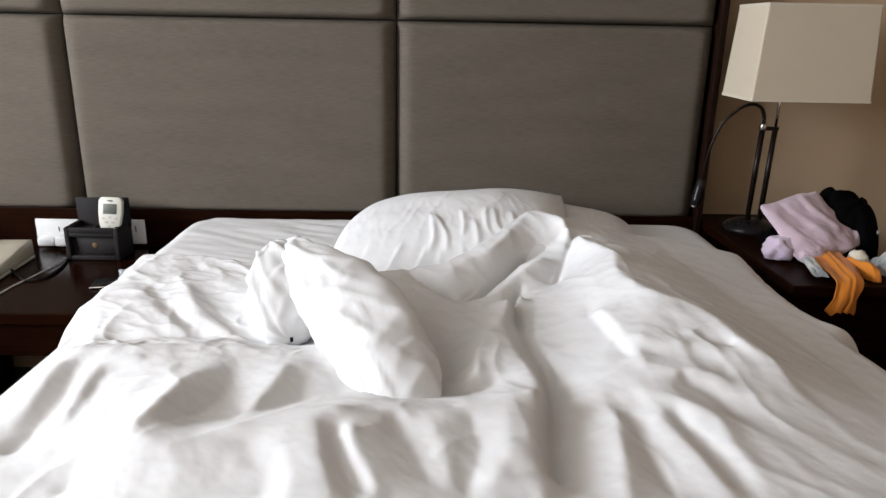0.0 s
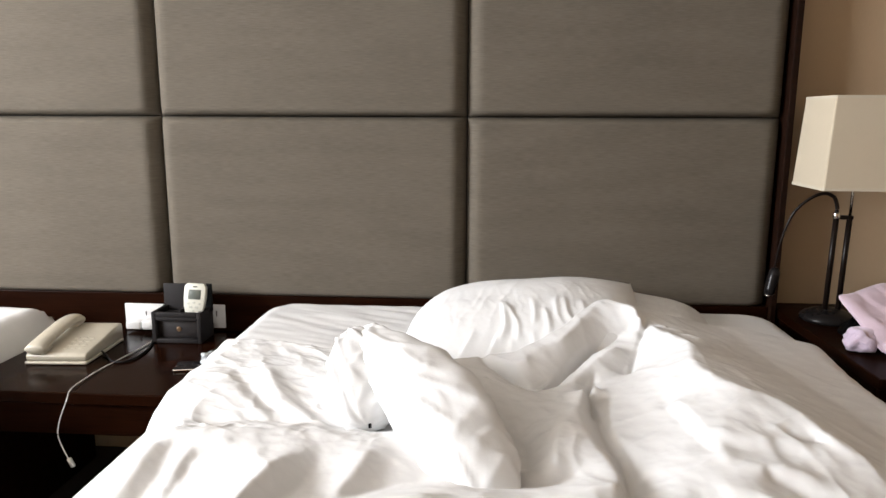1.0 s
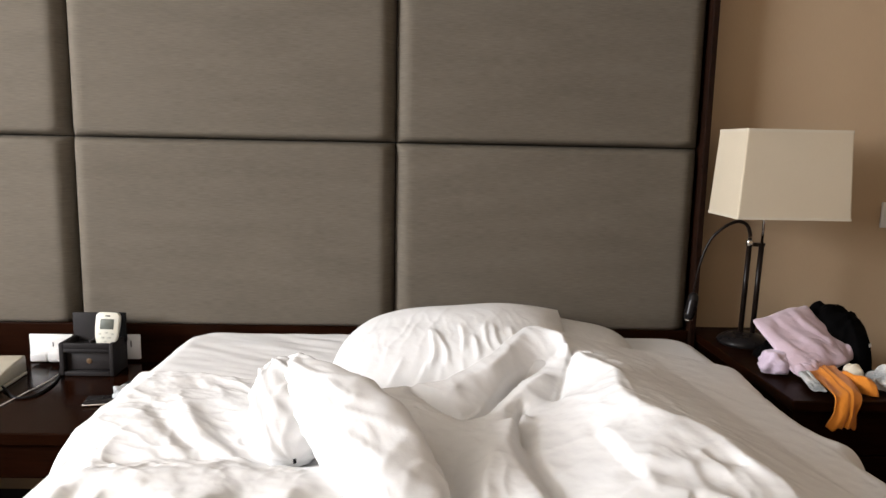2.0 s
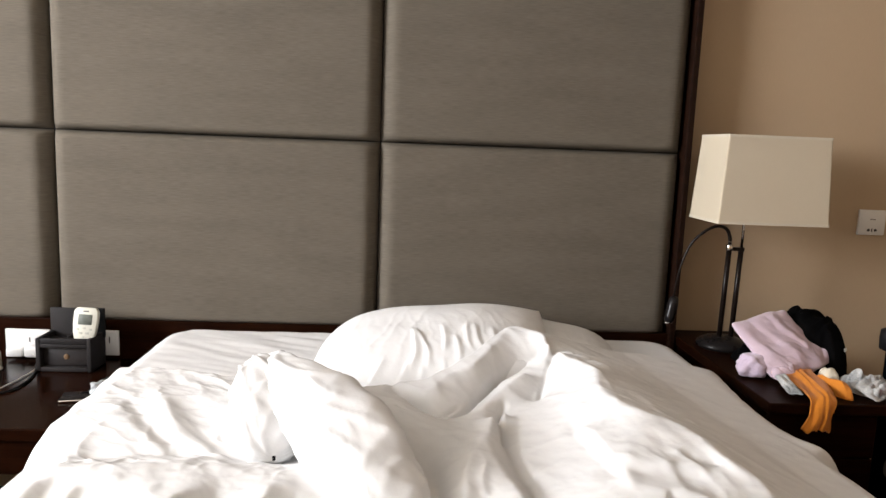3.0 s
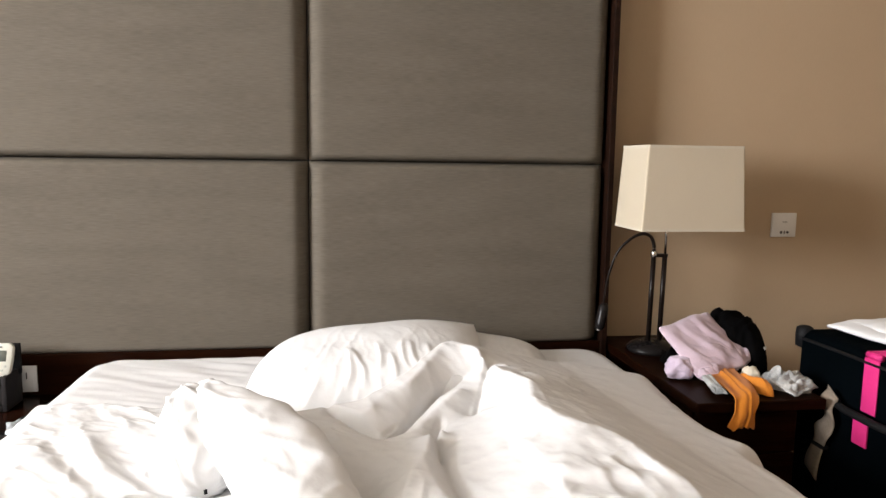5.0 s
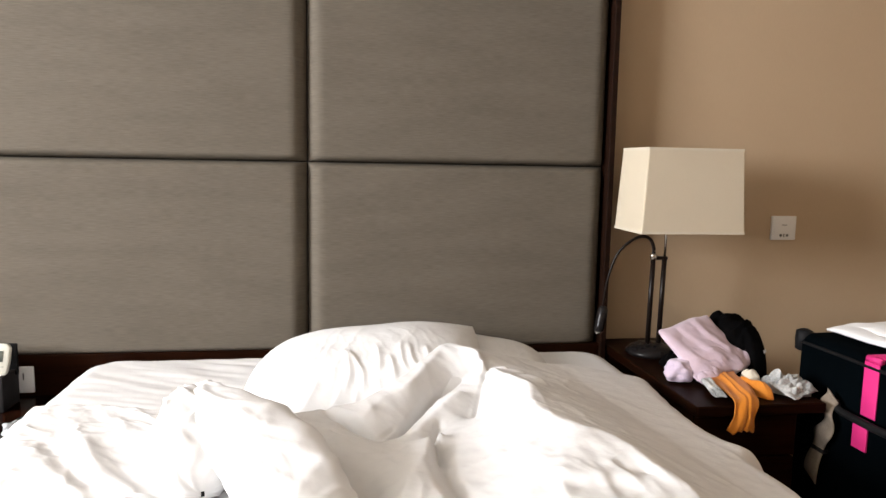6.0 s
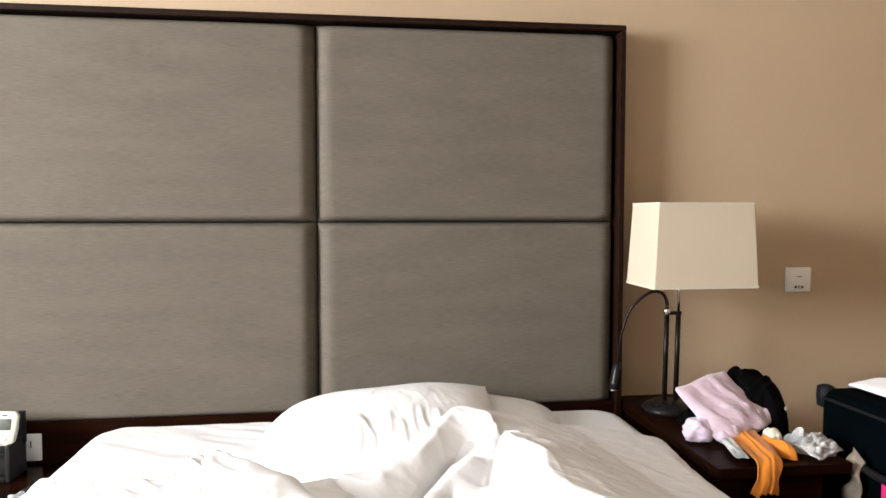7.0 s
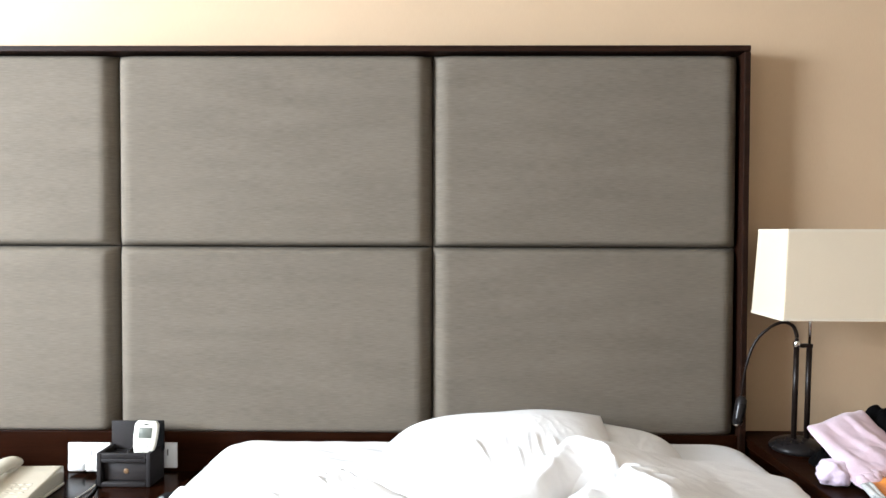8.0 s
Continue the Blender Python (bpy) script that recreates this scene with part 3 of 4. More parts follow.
    crease([(0.392, -0.963, 0.720), (0.386, -1.097, 0.715), (0.383, -1.233, 0.711), (0.396, -1.286, 0.717)])
    crease([(0.433, -1.052, 0.732), (0.445, -1.121, 0.731), (0.454, -1.193, 0.731), (0.468, -1.272, 0.735)])
    crease([(0.440, -1.085, 0.754), (0.457, -1.145, 0.753), (0.463, -1.222, 0.750), (0.477, -1.308, 0.750)])
    crease([(0.503, -1.189, 0.766), (0.537, -1.225, 0.758), (0.594, -1.234, 0.752), (0.644, -1.251, 0.747)])
    crease([(0.487, -1.229, 0.764), (0.518, -1.256, 0.759), (0.583, -1.263, 0.755), (0.640, -1.287, 0.750)])
    crease([(0.496, -1.270, 0.748), (0.549, -1.281, 0.746), (0.597, -1.287, 0.739)])
    crease([(0.403, -1.307, 0.724), (0.457, -1.311, 0.739), (0.521, -1.336, 0.749), (0.574, -1.344, 0.746), (0.604, -1.358, 0.734), (0.612, -1.387, 0.720)])
    crease([(0.527, -1.338, 0.728), (0.571, -1.364, 0.717), (0.591, -1.411, 0.705)])
    crease([(0.361, -1.355, 0.711), (0.426, -1.366, 0.728), (0.486, -1.396, 0.738), (0.510, -1.421, 0.738), (0.545, -1.443, 0.733), (0.549, -1.503, 0.721), (0.557, -1.555, 0.713), (0.564, -1.592, 0.706)])
    crease([(0.406, -1.420, 0.724), (0.389, -1.524, 0.724), (0.374, -1.616, 0.722)])
    crease([(0.427, -1.418, 0.710), (0.432, -1.495, 0.705), (0.438, -1.586, 0.700)])
    crease([(0.461, -1.433, 0.726), (0.484, -1.496, 0.724), (0.498, -1.557, 0.720), (0.508, -1.605, 0.715)])
    crease([(0.492, -1.428, 0.714), (0.514, -1.493, 0.705), (0.529, -1.574, 0.699)])
    # the bed's sides and foot
    crease([(0.74, -0.44, 0.700), (0.78, -0.70, 0.694), (0.82, -0.95, 0.690), (0.86, -1.20, 0.684), (0.88, -1.45, 0.680), (0.90, -2.0, 0.675)])
    crease([(0.97, -0.40, 0.664), (0.97, -2.16, 0.664)])
    crease([(-0.66, -0.66, 0.672), (-0.66, -1.15, 0.668), (-0.68, -1.5, 0.660), (-0.70, -2.16, 0.655)])
    crease([(-0.5, -2.16, 0.68), (0.0, -2.16, 0.70), (0.6, -2.16, 0.69)])


def duvet_grid():
    """A thrown-back duvet: cloth between its fold lines, fine creases, and the fall over the bed's sides."""
    fold_lines()
    area = (-0.75, 1.11, -2.20, -0.30)
    D = drape(416, 416, *area, FOLDS, 6)
    top_x = [-0.72, -0.65, -0.62, -0.48, -0.34, -0.28, -0.22, -0.147, -0.02, 0.072, 0.16, 0.27, 0.405, 0.518, 0.583, 0.672, 0.79, 0.90, 1.10]
    top_y = [-0.68, -0.637, -0.577, -0.607, -0.644, -0.66, -0.72, -0.74, -0.73, -0.70, -0.71, -0.62, -0.42, -0.40, -0.43, -0.414, -0.375, -0.40, -0.42]
    u, v = np.linspace(-0.735, 1.09, 560), np.linspace(0, 1, 560)
    X, V = np.meshgrid(u, v, indexing="ij")
    yt = np.interp(X, top_x, top_y)
    Y = yt + (-2.16 - yt) * V
    below = yt - Y
    Z = sample(D, *area, X, Y)
    # fine creases: many on the thrown-back part, few on the long swell
    left = sstep((-0.12 - X) / 0.10) * sstep((Y + 1.19) / 0.05)
    Z += left * (0.0032 * creases(X, Y, 0.22, 0.09, 5, -50, 0.05) + 0.0026 * creases(X, Y, 0.12, 0.06, 6, -20, 0.05) + 0.002 * field(X, Y, 0.10, 0.07, 7, 2, -55))
    soft = 1 - 0.6 * sstep((X - 0.62) / 0.2)
    patch = sstep(0.5 + 1.1 * field(X, Y, 0.30, 0.30, 21, 2))
    Z += soft * patch * (0.0035 * creases(X, Y, 0.34, 0.13, 11, -62, 0.06) + 0.0025 * creases(X, Y, 0.20, 0.08, 14, -30, 0.04))
    Z += soft * (1 - patch) * (0.0035 * creases(X, Y, 0.30, 0.12, 12, -80, 0.06) + 0.002 * creases(X, Y, 0.16, 0.07, 15, 25, 0.04))
    Z += soft * 0.0012 * field(X, Y, 0.06, 0.035, 13, 3, -50)
    # small gathers along the swell's fringe, the hem and the top edge
    for gx, gy, h in ((0.51, -1.24, 0.004), (0.565, -1.25, 0.006), (0.60, -1.285, 0.003), (0.655, -1.29, 0.005)):
        Z += ridge(X, Y, [(gx, gy + 0.06), (gx + 0.03, gy), (gx + 0.05, gy - 0.07)], h, 0.012, 0.022, 0.35)
    near, at = line_dist(X, Y, [(-0.55, -1.15), (-0.225, -1.16), (0.0, -1.20)])
    Z += np.exp(-(near / 0.05) ** 2) * 0.004 * creases(X, Y, 0.10, 0.05, 32, 80, 0.03)
    for gx, gy in ((0.50, -0.60), (0.53, -0.66), (0.56, -0.72)):
        Z += ridge(X, Y, [(gx - 0.02, gy), (gx + 0.02, gy - 0.03), (gx + 0.05, gy - 0.03)], 0.008, 0.012, 0.02, 0.35)
    # tight creases: under the band, beside the swell, in the trough
    for pts, h, wide in (([(0.066, -0.716), (0.131, -0.803), (0.191, -0.883), (0.236, -0.856), (0.335, -0.697), (0.428, -0.616)], 0.026, 0.009),
                         ([(0.085, -0.845), (0.118, -0.875), (0.15, -0.90)], 0.009, 0.006), ([(0.15, -0.86), (0.19, -0.87), (0.24, -0.82)], 0.007, 0.006),
                         ([(0.505, -0.56), (0.45, -0.72), (0.40, -0.88)], 0.010, 0.007), ([(0.335, -0.83), (0.305, -0.95), (0.305, -1.05)], 0.012, 0.008)):
        Z -= ridge(X, Y, pts, h, wide, wide, 0.2)
    # falls over the sides of the bed
    wave = 0.04 * field(Y, Y * 0, 0.22, 1.0, 41, 3)
    for e, wide in ((X + 0.715 + wave * sstep((-0.4 - X) / 0.1), 0.10 + 0.15 * sstep((-0.80 - Y) / 0.35)), (1.075 - X + 0.6 * wave + 0.028 * np.exp(-((Y + 0.955) / 0.03) ** 2), 0.13)):
        t = np.clip(1 - e / wide, 0, 1)
        Z -= 0.36 * (1 - np.sqrt(np.clip(1 - t ** 2.6, 0, 1)))
    out = sstep(np.maximum(-0.60 - X, X - 0.96) / 0.05)
    rim = np.sqrt(np.clip(1 - (1 - np.clip(below / 0.03, 0, 1)) ** 2, 0, 1))
    foot = np.minimum(Z, 0.648 * (1 - out) + (Z - 0.02) * out)
    Z = foot + (Z - foot) * rim
    Z = np.where((X > -0.60) & (X < 0.95), np.maximum(Z, 0.650), Z)
    return np.stack([X, Y, Z], -1)



def roll(line, wide, top, low, seed, crumple, lean=0.0, n=110, m=72):
    """A puffed fold of cloth lying on the bed: a closed tube, flatter below, along a line, half as wide as given, from low to top, its crest leaning to one side."""
    c = soften(line, 8)
    s = np.linspace(0, 1, n)
    k = np.linspace(0, 1, len(c))
    cx, cy = np.interp(s, k, c[:, 0]), np.interp(s, k, c[:, 1])
    at = np.linspace(0, 1, len(line))
    def along(values):
        q = soften([(t, v) for t, v in zip(at, values)], 8)
        return np.interp(s, q[:, 0], q[:, 1])
    w, hi, lo = along(wide), along(top), along(low)
    cap = np.sqrt(np.clip(1 - np.clip(1 - np.minimum(s / 0.07, (1 - s) / 0.07), 0, 1) ** 2, 0.0004, 1))
    dx, dy = np.gradient(cx), np.gradient(cy)
    ln = np.hypot(dx, dy)
    nx, ny = -dy / ln, dx / ln
    A, S = np.meshgrid(np.linspace(0, 2 * math.pi, m, endpoint=False), s)
    ca, sa = np.cos(A), np.sin(A)
    ca, sa = np.sign(ca) * np.abs(ca) ** 0.85, np.sign(sa) * np.abs(sa) ** 0.9
    length = float(ln.sum())
    across = sa * 0.12 + ca * 0.05
    bump = crumple * (creases(S * length, across, 0.30, 0.06, seed, 18, 0.04) + 0.6 * creases(S * length, across, 0.14, 0.05, seed + 1, -20, 0.03) + 0.6 * field(S * length, across, 0.10, 0.07, seed + 2, 2) - 0.4)
    grow = 1 + bump / np.maximum(w[:, None], 0.055)
    side = (ca * grow + lean * np.clip(sa, 0, 1)) * w[:, None] * cap[:, None]
    mid, half = ((hi + lo) / 2)[:, None], ((hi - lo) / 2)[:, None]
    P = np.stack([cx[:, None] + nx[:, None] * side, cy[:, None] + ny[:, None] * side, mid + half * sa * cap[:, None] * grow], -1)
    P = np.concatenate([P, P[:, :1]], 1)
    own = sheet_mesh(P)
    bmesh.ops.remove_doubles(own, verts=own.verts, dist=0.0004)
    return own


duvet = thing("duvet", (0.15, -1.3, 0.65), "crumpled white cotton duvet thrown back over the bed", "duvet")
part("cover", sheet_mesh(duvet_grid()), COTTON, duvet)
part("turned_flap", roll([(-0.222, -0.73), (-0.168, -0.845), (-0.082, -0.99), (-0.018, -1.105), (0.034, -1.215), (0.068, -1.31), (0.090, -1.41)], [0.018, 0.050, 0.076, 0.082, 0.078, 0.068, 0.054],
                         [0.775, 0.800, 0.812, 0.806, 0.786, 0.754, 0.700], [0.715, 0.690, 0.680, 0.672, 0.668, 0.660, 0.650], 41, 0.008, 0.30), COTTON, duvet, "puffed corner of the duvet folded over")
part("flap_end", roll([(-0.230, -0.735), (-0.225, -0.82), (-0.205, -0.92), (-0.172, -1.02), (-0.140, -1.10)], [0.022, 0.050, 0.062, 0.062, 0.046],
                      [0.772, 0.786, 0.772, 0.750, 0.706], [0.70, 0.668, 0.660, 0.658, 0.656], 52, 0.009, 0.1), COTTON, duvet, "hemmed end of the folded corner")
bpy.context.view_layer.update()
hit, tag_at, tag_up, face = [o for o in duvet.children if o.name == "flap_end"][0].closest_point_on_mesh(Vector((-0.112, -1.15, 0.69)))
part("label_tag", box(-0.003, 0.003, -0.0045, 0.0045, -0.002, 0.002, 0.001, m=Matrix.Translation(tag_at) @ tag_up.to_track_quat("Z", "Y").to_matrix().to_4x4()), BLACK_MATT, duvet, "tiny black sewn-in label")
part("loose_thread", tube(spline([(0.118, -1.14, 0.690), (0.125, -1.17, 0.690), (0.126, -1.20, 0.689), (0.130, -1.215, 0.689)], 6), 0.0011, 6), BLACK_MATT, duvet, "dark thread lying on the cover")


# ---- nightstand between the beds ----
nightstand = thing("nightstand", (-1.0, -0.3, 0), "dark glossy wooden nightstand between the two beds", "nightstand")
part("top", box(-1.44, -0.71, -0.605, 0.0, 0.482, 0.517, 0.004), POLISHED, nightstand, "polished dark wood top", False)
part("drawer_front", box(-1.425, -0.725, -0.59, -0.57, 0.385, 0.481, 0.003), WOOD, nightstand, "", False)
part("side_panel", box(-1.425, -1.40, -0.569, 0.0, 0.0, 0.481, 0.003), WOOD, nightstand, "", False)
part("side_panel", box(-0.75, -0.725, -0.569, 0.0, 0.0, 0.481, 0.003), WOOD, nightstand, "", False)
part("shelf", box(-1.399, -0.751, -0.56, 0.0, 0.385, 0.40, 0.002), WOOD, nightstand, "", False)


# ---- on and behind the nightstand ----
def wall_plate(x0, x1, y, z0, z1, marks, label):
    """A white wall plate with a shallow rim and dark marks (x, z, half width, half height)."""
    ob = thing("wall_plate", ((x0 + x1) / 2, y, (z0 + z1) / 2), label, "wall plate", "wall plates")
    part("plate", box(x0, x1, y - 0.010, y, z0, z1, 0.003, 3), WHITE_PLASTIC, ob)
    insert = part("insert", box(x0 + 0.008, x1 - 0.008, y - 0.0125, y - 0.0098, z0 + 0.008, z1 - 0.008, 0.0015), WHITE_PLASTIC, ob)
    for mx, mz, hw, hh in marks:
        part("slot", box(mx - hw, mx + hw, y - 0.0135, y - 0.0122, mz - hh, mz + hh, 0.0005), SLIT, insert, "dark slot")
    return ob


wall_plate(-1.236, -1.090, 0.002, 0.526, 0.612, [(-1.155, 0.578, 0.002, 0.008)], "white double socket plate on the dark board")
wall_plate(-0.950, -0.864, 0.002, 0.528, 0.614, [(-0.893, 0.583, 0.002, 0.011)], "white switch plate on the dark board")
wall_plate(1.724, 1.824, 0.09, 1.017, 1.108, [(1.774, 1.035, 0.0022, 0.006), (1.774, 1.074, 0.010, 0.0012)], "white socket plate on the tan wallpaper")
socket_plate = bpy.data.objects["wall_plate.002"]
for hx in (1.761, 1.787):
    part("pin_hole", lathe([(0.0052, 0), (0.0052, 0.001)], (0, 0, 0), 14), SLIT, None).matrix_basis = pose(hx, 0.0775, 1.035, 90, 0, 0)
for o in [o for o in bpy.data.objects if o.name.startswith("pin_hole")]:
    o.parent = socket_plate
    o.matrix_parent_inverse = socket_plate.matrix_basis.inverted()

charger = thing("charger", (-1.17, -0.02, 0.54), "white plug-in phone charger with its trailing pale cable", "charger")
part("plug_body", box(-1.215, -1.160, -0.050, -0.011, 0.527, 0.556, 0.006, 3), WHITE_PLASTIC, charger)
part("plug_head", box(-1.150, -1.105, -0.062, -0.011, 0.530, 0.566, 0.007, 3), WHITE_PLASTIC, charger)
part("cable", tube(spline([(-1.125, -0.06, 0.545), (-1.09, -0.085, 0.535), (-1.072, -0.12, 0.524), (-1.068, -0.20, 0.5205), (-1.080, -0.32, 0.5205), (-1.093, -0.43, 0.5205), (-1.091, -0.53, 0.522),
                           (-1.080, -0.60, 0.524), (-1.072, -0.632, 0.508), (-1.090, -0.640, 0.458), (-1.102, -0.641, 0.411), (-1.092, -0.640, 0.367), (-1.078, -0.640, 0.335)], 10), 0.0018, 8), CABLE, charger)
part("connector", box(-0.006, 0.006, -0.004, 0.004, -0.028, 0.0, 0.002, 2, m=pose(-1.078, -0.640, 0.338, 0, -25, 0)), CABLE, charger, "small metal and white connector")


def telephone():
    ob = thing("telephone", (-1.262, -0.266, 0.517), "cream desk telephone with its handset on the cradle", "telephone")
    m = pose(-1.262, -0.266, 0.517, 0, 0, 3)
    own = bmesh.new()
    prof = [(-0.125, 0.012), (-0.128, 0.028), (-0.118, 0.036), (-0.03, 0.048), (0.06, 0.062), (0.105, 0.067), (0.118, 0.062), (0.120, 0.012)]
    rows = [[own.verts.new((x, y, z)) for y, z in prof] for x in (-0.095, 0.095)]
    own.faces.new(rows[0])
    own.faces.new(rows[1][::-1])
    for k in range(len(prof)):
        j = (k + 1) % len(prof)
        own.faces.new((rows[0][k], rows[1][k], rows[1][j], rows[0][j]))
    bmesh.ops.recalc_face_normals(own, faces=own.faces)
    bmesh.ops.bevel(own, geom=own.edges[:], offset=0.004, segments=2, profile=0.5, affect="EDGES")
    own.transform(m)
    body = part("body", own, CREAM_PLASTIC, ob)
    part("foot_plate", box(-0.098, 0.098, -0.132, 0.118, 0.001, 0.011, 0.004, 2, m=m), CREAM_PLASTIC, ob)
    path = [m @ Vector(p) for p in spline([(-0.060, -0.134, 0.046), (-0.060, -0.105, 0.058), (-0.060, -0.05, 0.070), (-0.060, 0.02, 0.082), (-0.060, 0.075, 0.085), (-0.060, 0.112, 0.078)], 6)]
    n = len(path)
    rad = [0.029 + 0.007 * (abs(2 * k / (n - 1) - 1) ** 2) - (0.008 if k in (0, n - 1) else 0) for k in range(n)]
    handset = part("handset", tube(path, rad, 22, flat=0.52), CREAM_PLASTIC, ob)
    part("mouthpiece", box(-0.084, -0.032, -0.128, -0.072, 0.030, 0.052, 0.010, 3, m=m), CREAM_PLASTIC, handset)
    part("earpiece", box(-0.084, -0.032, 0.058, 0.112, 0.055, 0.078, 0.010, 3, m=m), CREAM_PLASTIC, handset)
    for r in range(4):
        for c in range(3):
            x, y = 0.012 + c * 0.024, -0.085 + r * 0.024
            z = 0.0403 + (y + 0.085) * 0.155
            part("key", box(x - 0.007, x + 0.007, y - 0.005, y + 0.005, z - 0.004, z + 0.0003, 0.0003, 1, m=m), CREAM_PLASTIC, body)
    part("cord", tube(spline([m @ Vector(p) for p in [(0.085, -0.02, 0.012), (0.12, -0.05, 0.006)]] + [Vector(p) for p in [(-1.090, -0.36, 0.521), (-1.045, -0.35, 0.521), (-1.035, -0.28, 0.521), (-1.05, -0.19, 0.521), (-1.09, -0.10, 0.521)]], 8), 0.0035, 8),
         BLACK_MATT, ob, "black phone cord looped on the wood")
    return ob


telephone()


def desk_caddy():
    ob = thing("desk_caddy", (-0.972, -0.105, 0.517), "dark grey leatherette caddy with an open cubby on the nightstand", "caddy")
    x0, x1, y0, y1, z0, z1 = -1.060, -0.888, -0.160, -0.052, 0.518, 0.626
    part("side_wall", box(x0, x0 + 0.014, y0, y1, z0, z1, 0.002), GREY_CARD, ob)
    part("side_wall", box(x1 - 0.014, x1, y0, y1, z0, z1, 0.002), GREY_CARD, ob)
    part("remote_rest", box(-0.965, x1 + 0.006, y1 - 0.022, y1 - 0.0085, z1 - 0.0175, 0.706, 0.002), BLACK_MATT, ob, "black upright rest behind the remote")
    part("bottom", box(x0 + 0.0145, x1 - 0.0145, y0, y1, z0, z0 + 0.014, 0.002), GREY_CARD, ob)
    part("shelf", box(x0 + 0.0145, x1 - 0.0145, y0, y1, z1 - 0.030, z1 - 0.018, 0.002), GREY_CARD, ob)
    part("lip", box(x0 + 0.0145, x1 - 0.0145, y0, y0 + 0.012, z1 - 0.0175, z1, 0.002), GREY_CARD, ob)
    part("divider", box(-0.968, -0.960, y0 + 0.0125, y1 - 0.009, z1 - 0.0175, z1 + 0.006, 0.002), GREY_CARD, ob)
    part("back_panel", box(x0, x1 - 0.0145, y1 - 0.008, y1, z0 + 0.0145, 0.703, 0.002), GREY_CARD, ob, "tall grey back panel")
    part("drawer", box(x0 + 0.0165, x1 - 0.0165, y0 + 0.016, y1 - 0.012, z0 + 0.0165, z1 - 0.032, 0.002), CUBBY, ob, "dark oxblood drawer front")
    part("emblem", lathe([(0.009, 0), (0.009, 0.0008), (0.006, 0.0014)], (0, 0, 0), 20), GOLD, ob, "small round gold emblem").matrix_basis = ob.matrix_basis.inverted() @ pose(-0.972, -0.1440, 0.564, 90, 0, 0)
    bpy.context.view_layer.update()
    return ob


caddy = desk_caddy()
for o in caddy.children:
    if o.name.startswith("emblem"):
        o.matrix_parent_inverse = Matrix.Identity(4)


def remote_control():
    ob = thing("remote_control", (-0.925, -0.125, 0.613), "ivory air-conditioner remote standing in the caddy", "remote control")
    m = pose(-0.922, -0.132, 0.610, -14, 3, 4)
    own = bmesh.new()
    outline = [(-0.026, 0.0), (-0.034, 0.03), (-0.037, 0.06), (-0.037, 0.098), (-0.028, 0.110), (0.028, 0.110), (0.037, 0.098), (0.037, 0.06), (0.034, 0.03), (0.026, 0.0)]
    a = [own.verts.new((x, -0.010, z)) for x, z in outline]
    b = [own.verts.new((x, 0.010, z)) for x, z in outline]
    own.faces.new(a)
    own.faces.new(b[::-1])
    for k in range(len(outline)):
        j = (k + 1) % len(outline)
        own.faces.new((a[k], b[k], b[j], a[j]))
    bmesh.ops.recalc_face_normals(own, faces=own.faces)
    bmesh.ops.bevel(own, geom=own.edges[:], offset=0.003, segments=2, profile=0.5, affect="EDGES")
    own.transform(m)
    shell = part("shell", own, REMOTE_PLASTIC, ob)
    part("display", box(-0.021, 0.021, -0.0112, -0.0096, 0.055, 0.088, 0.001, 1, m=m), LCD, shell, "grey liquid crystal display")
    part("logo_bar", box(-0.008, 0.008, -0.0108, -0.0097, 0.096, 0.100, 0.0005, 1, m=m), SLIT, shell)
    for bx, bz, w in [(-0.020, 0.040, 0.004), (0.020, 0.040, 0.004), (0.0, 0.044, 0.005), (-0.010, 0.028, 0.006), (0.010, 0.028, 0.006), (0.0, 0.015, 0.004)]:
        part("button", box(bx - w, bx + w, -0.0115, -0.0097, bz - 0.003, bz + 0.003, 0.001, 1, m=m), BUTTON, shell)
    return ob


remote_control()
mobile = thing("mobile_phone", (-0.81, -0.37, 0.517), "black mobile phone lying on the nightstand by the bed", "phone")
pm = pose(-0.80, -0.375, 0.517, 0, 0, 12)
part("frame", box(-0.075, 0.06, -0.036, 0.036, 0.001, 0.008, 0.003, 2, m=pm), CHROME, mobile, "silver metal frame")
part("screen", box(-0.073, 0.058, -0.034, 0.034, 0.0078, 0.0095, 0.001, 1, m=pm), BLACK_GLOSS, mobile, "black glass screen")


def lump(name, at, r, seed, material, label, category, squash=0.75, rough=0.3):
    own = bmesh.new()
    bmesh.ops.create_icosphere(own, subdivisions=4, radius=1)
    for v in own.verts:
        n = v.co.normalized()
        k = 1 + rough * noise.fractal(n * 1.3 + Vector((seed, 0, 0)), 1, 2, 2) - 0.5 * rough * abs(noise.noise(n * 3 + Vector((0, seed, 0))))
        v.co = Vector((at[0] + n.x * r * k, at[1] + n.y * r * k, at[2] + max(n.z * squash * k, -squash * 0.75) * r))
    return tagged(part(name, own, material, None, label), category=category)


lump("wrapper", (-0.775, -0.372, 0.5435), 0.024, 3, GREY_WRAP, "small crumpled grey wrapper on the black phone", "wrapper", 0.9, 0.5)
pouch = lump("pouch", (-0.775, -0.28, 0.529), 0.042, 8, BLACK_MATT, "small black pouch on the nightstand", "pouch", 0.38, 0.15)


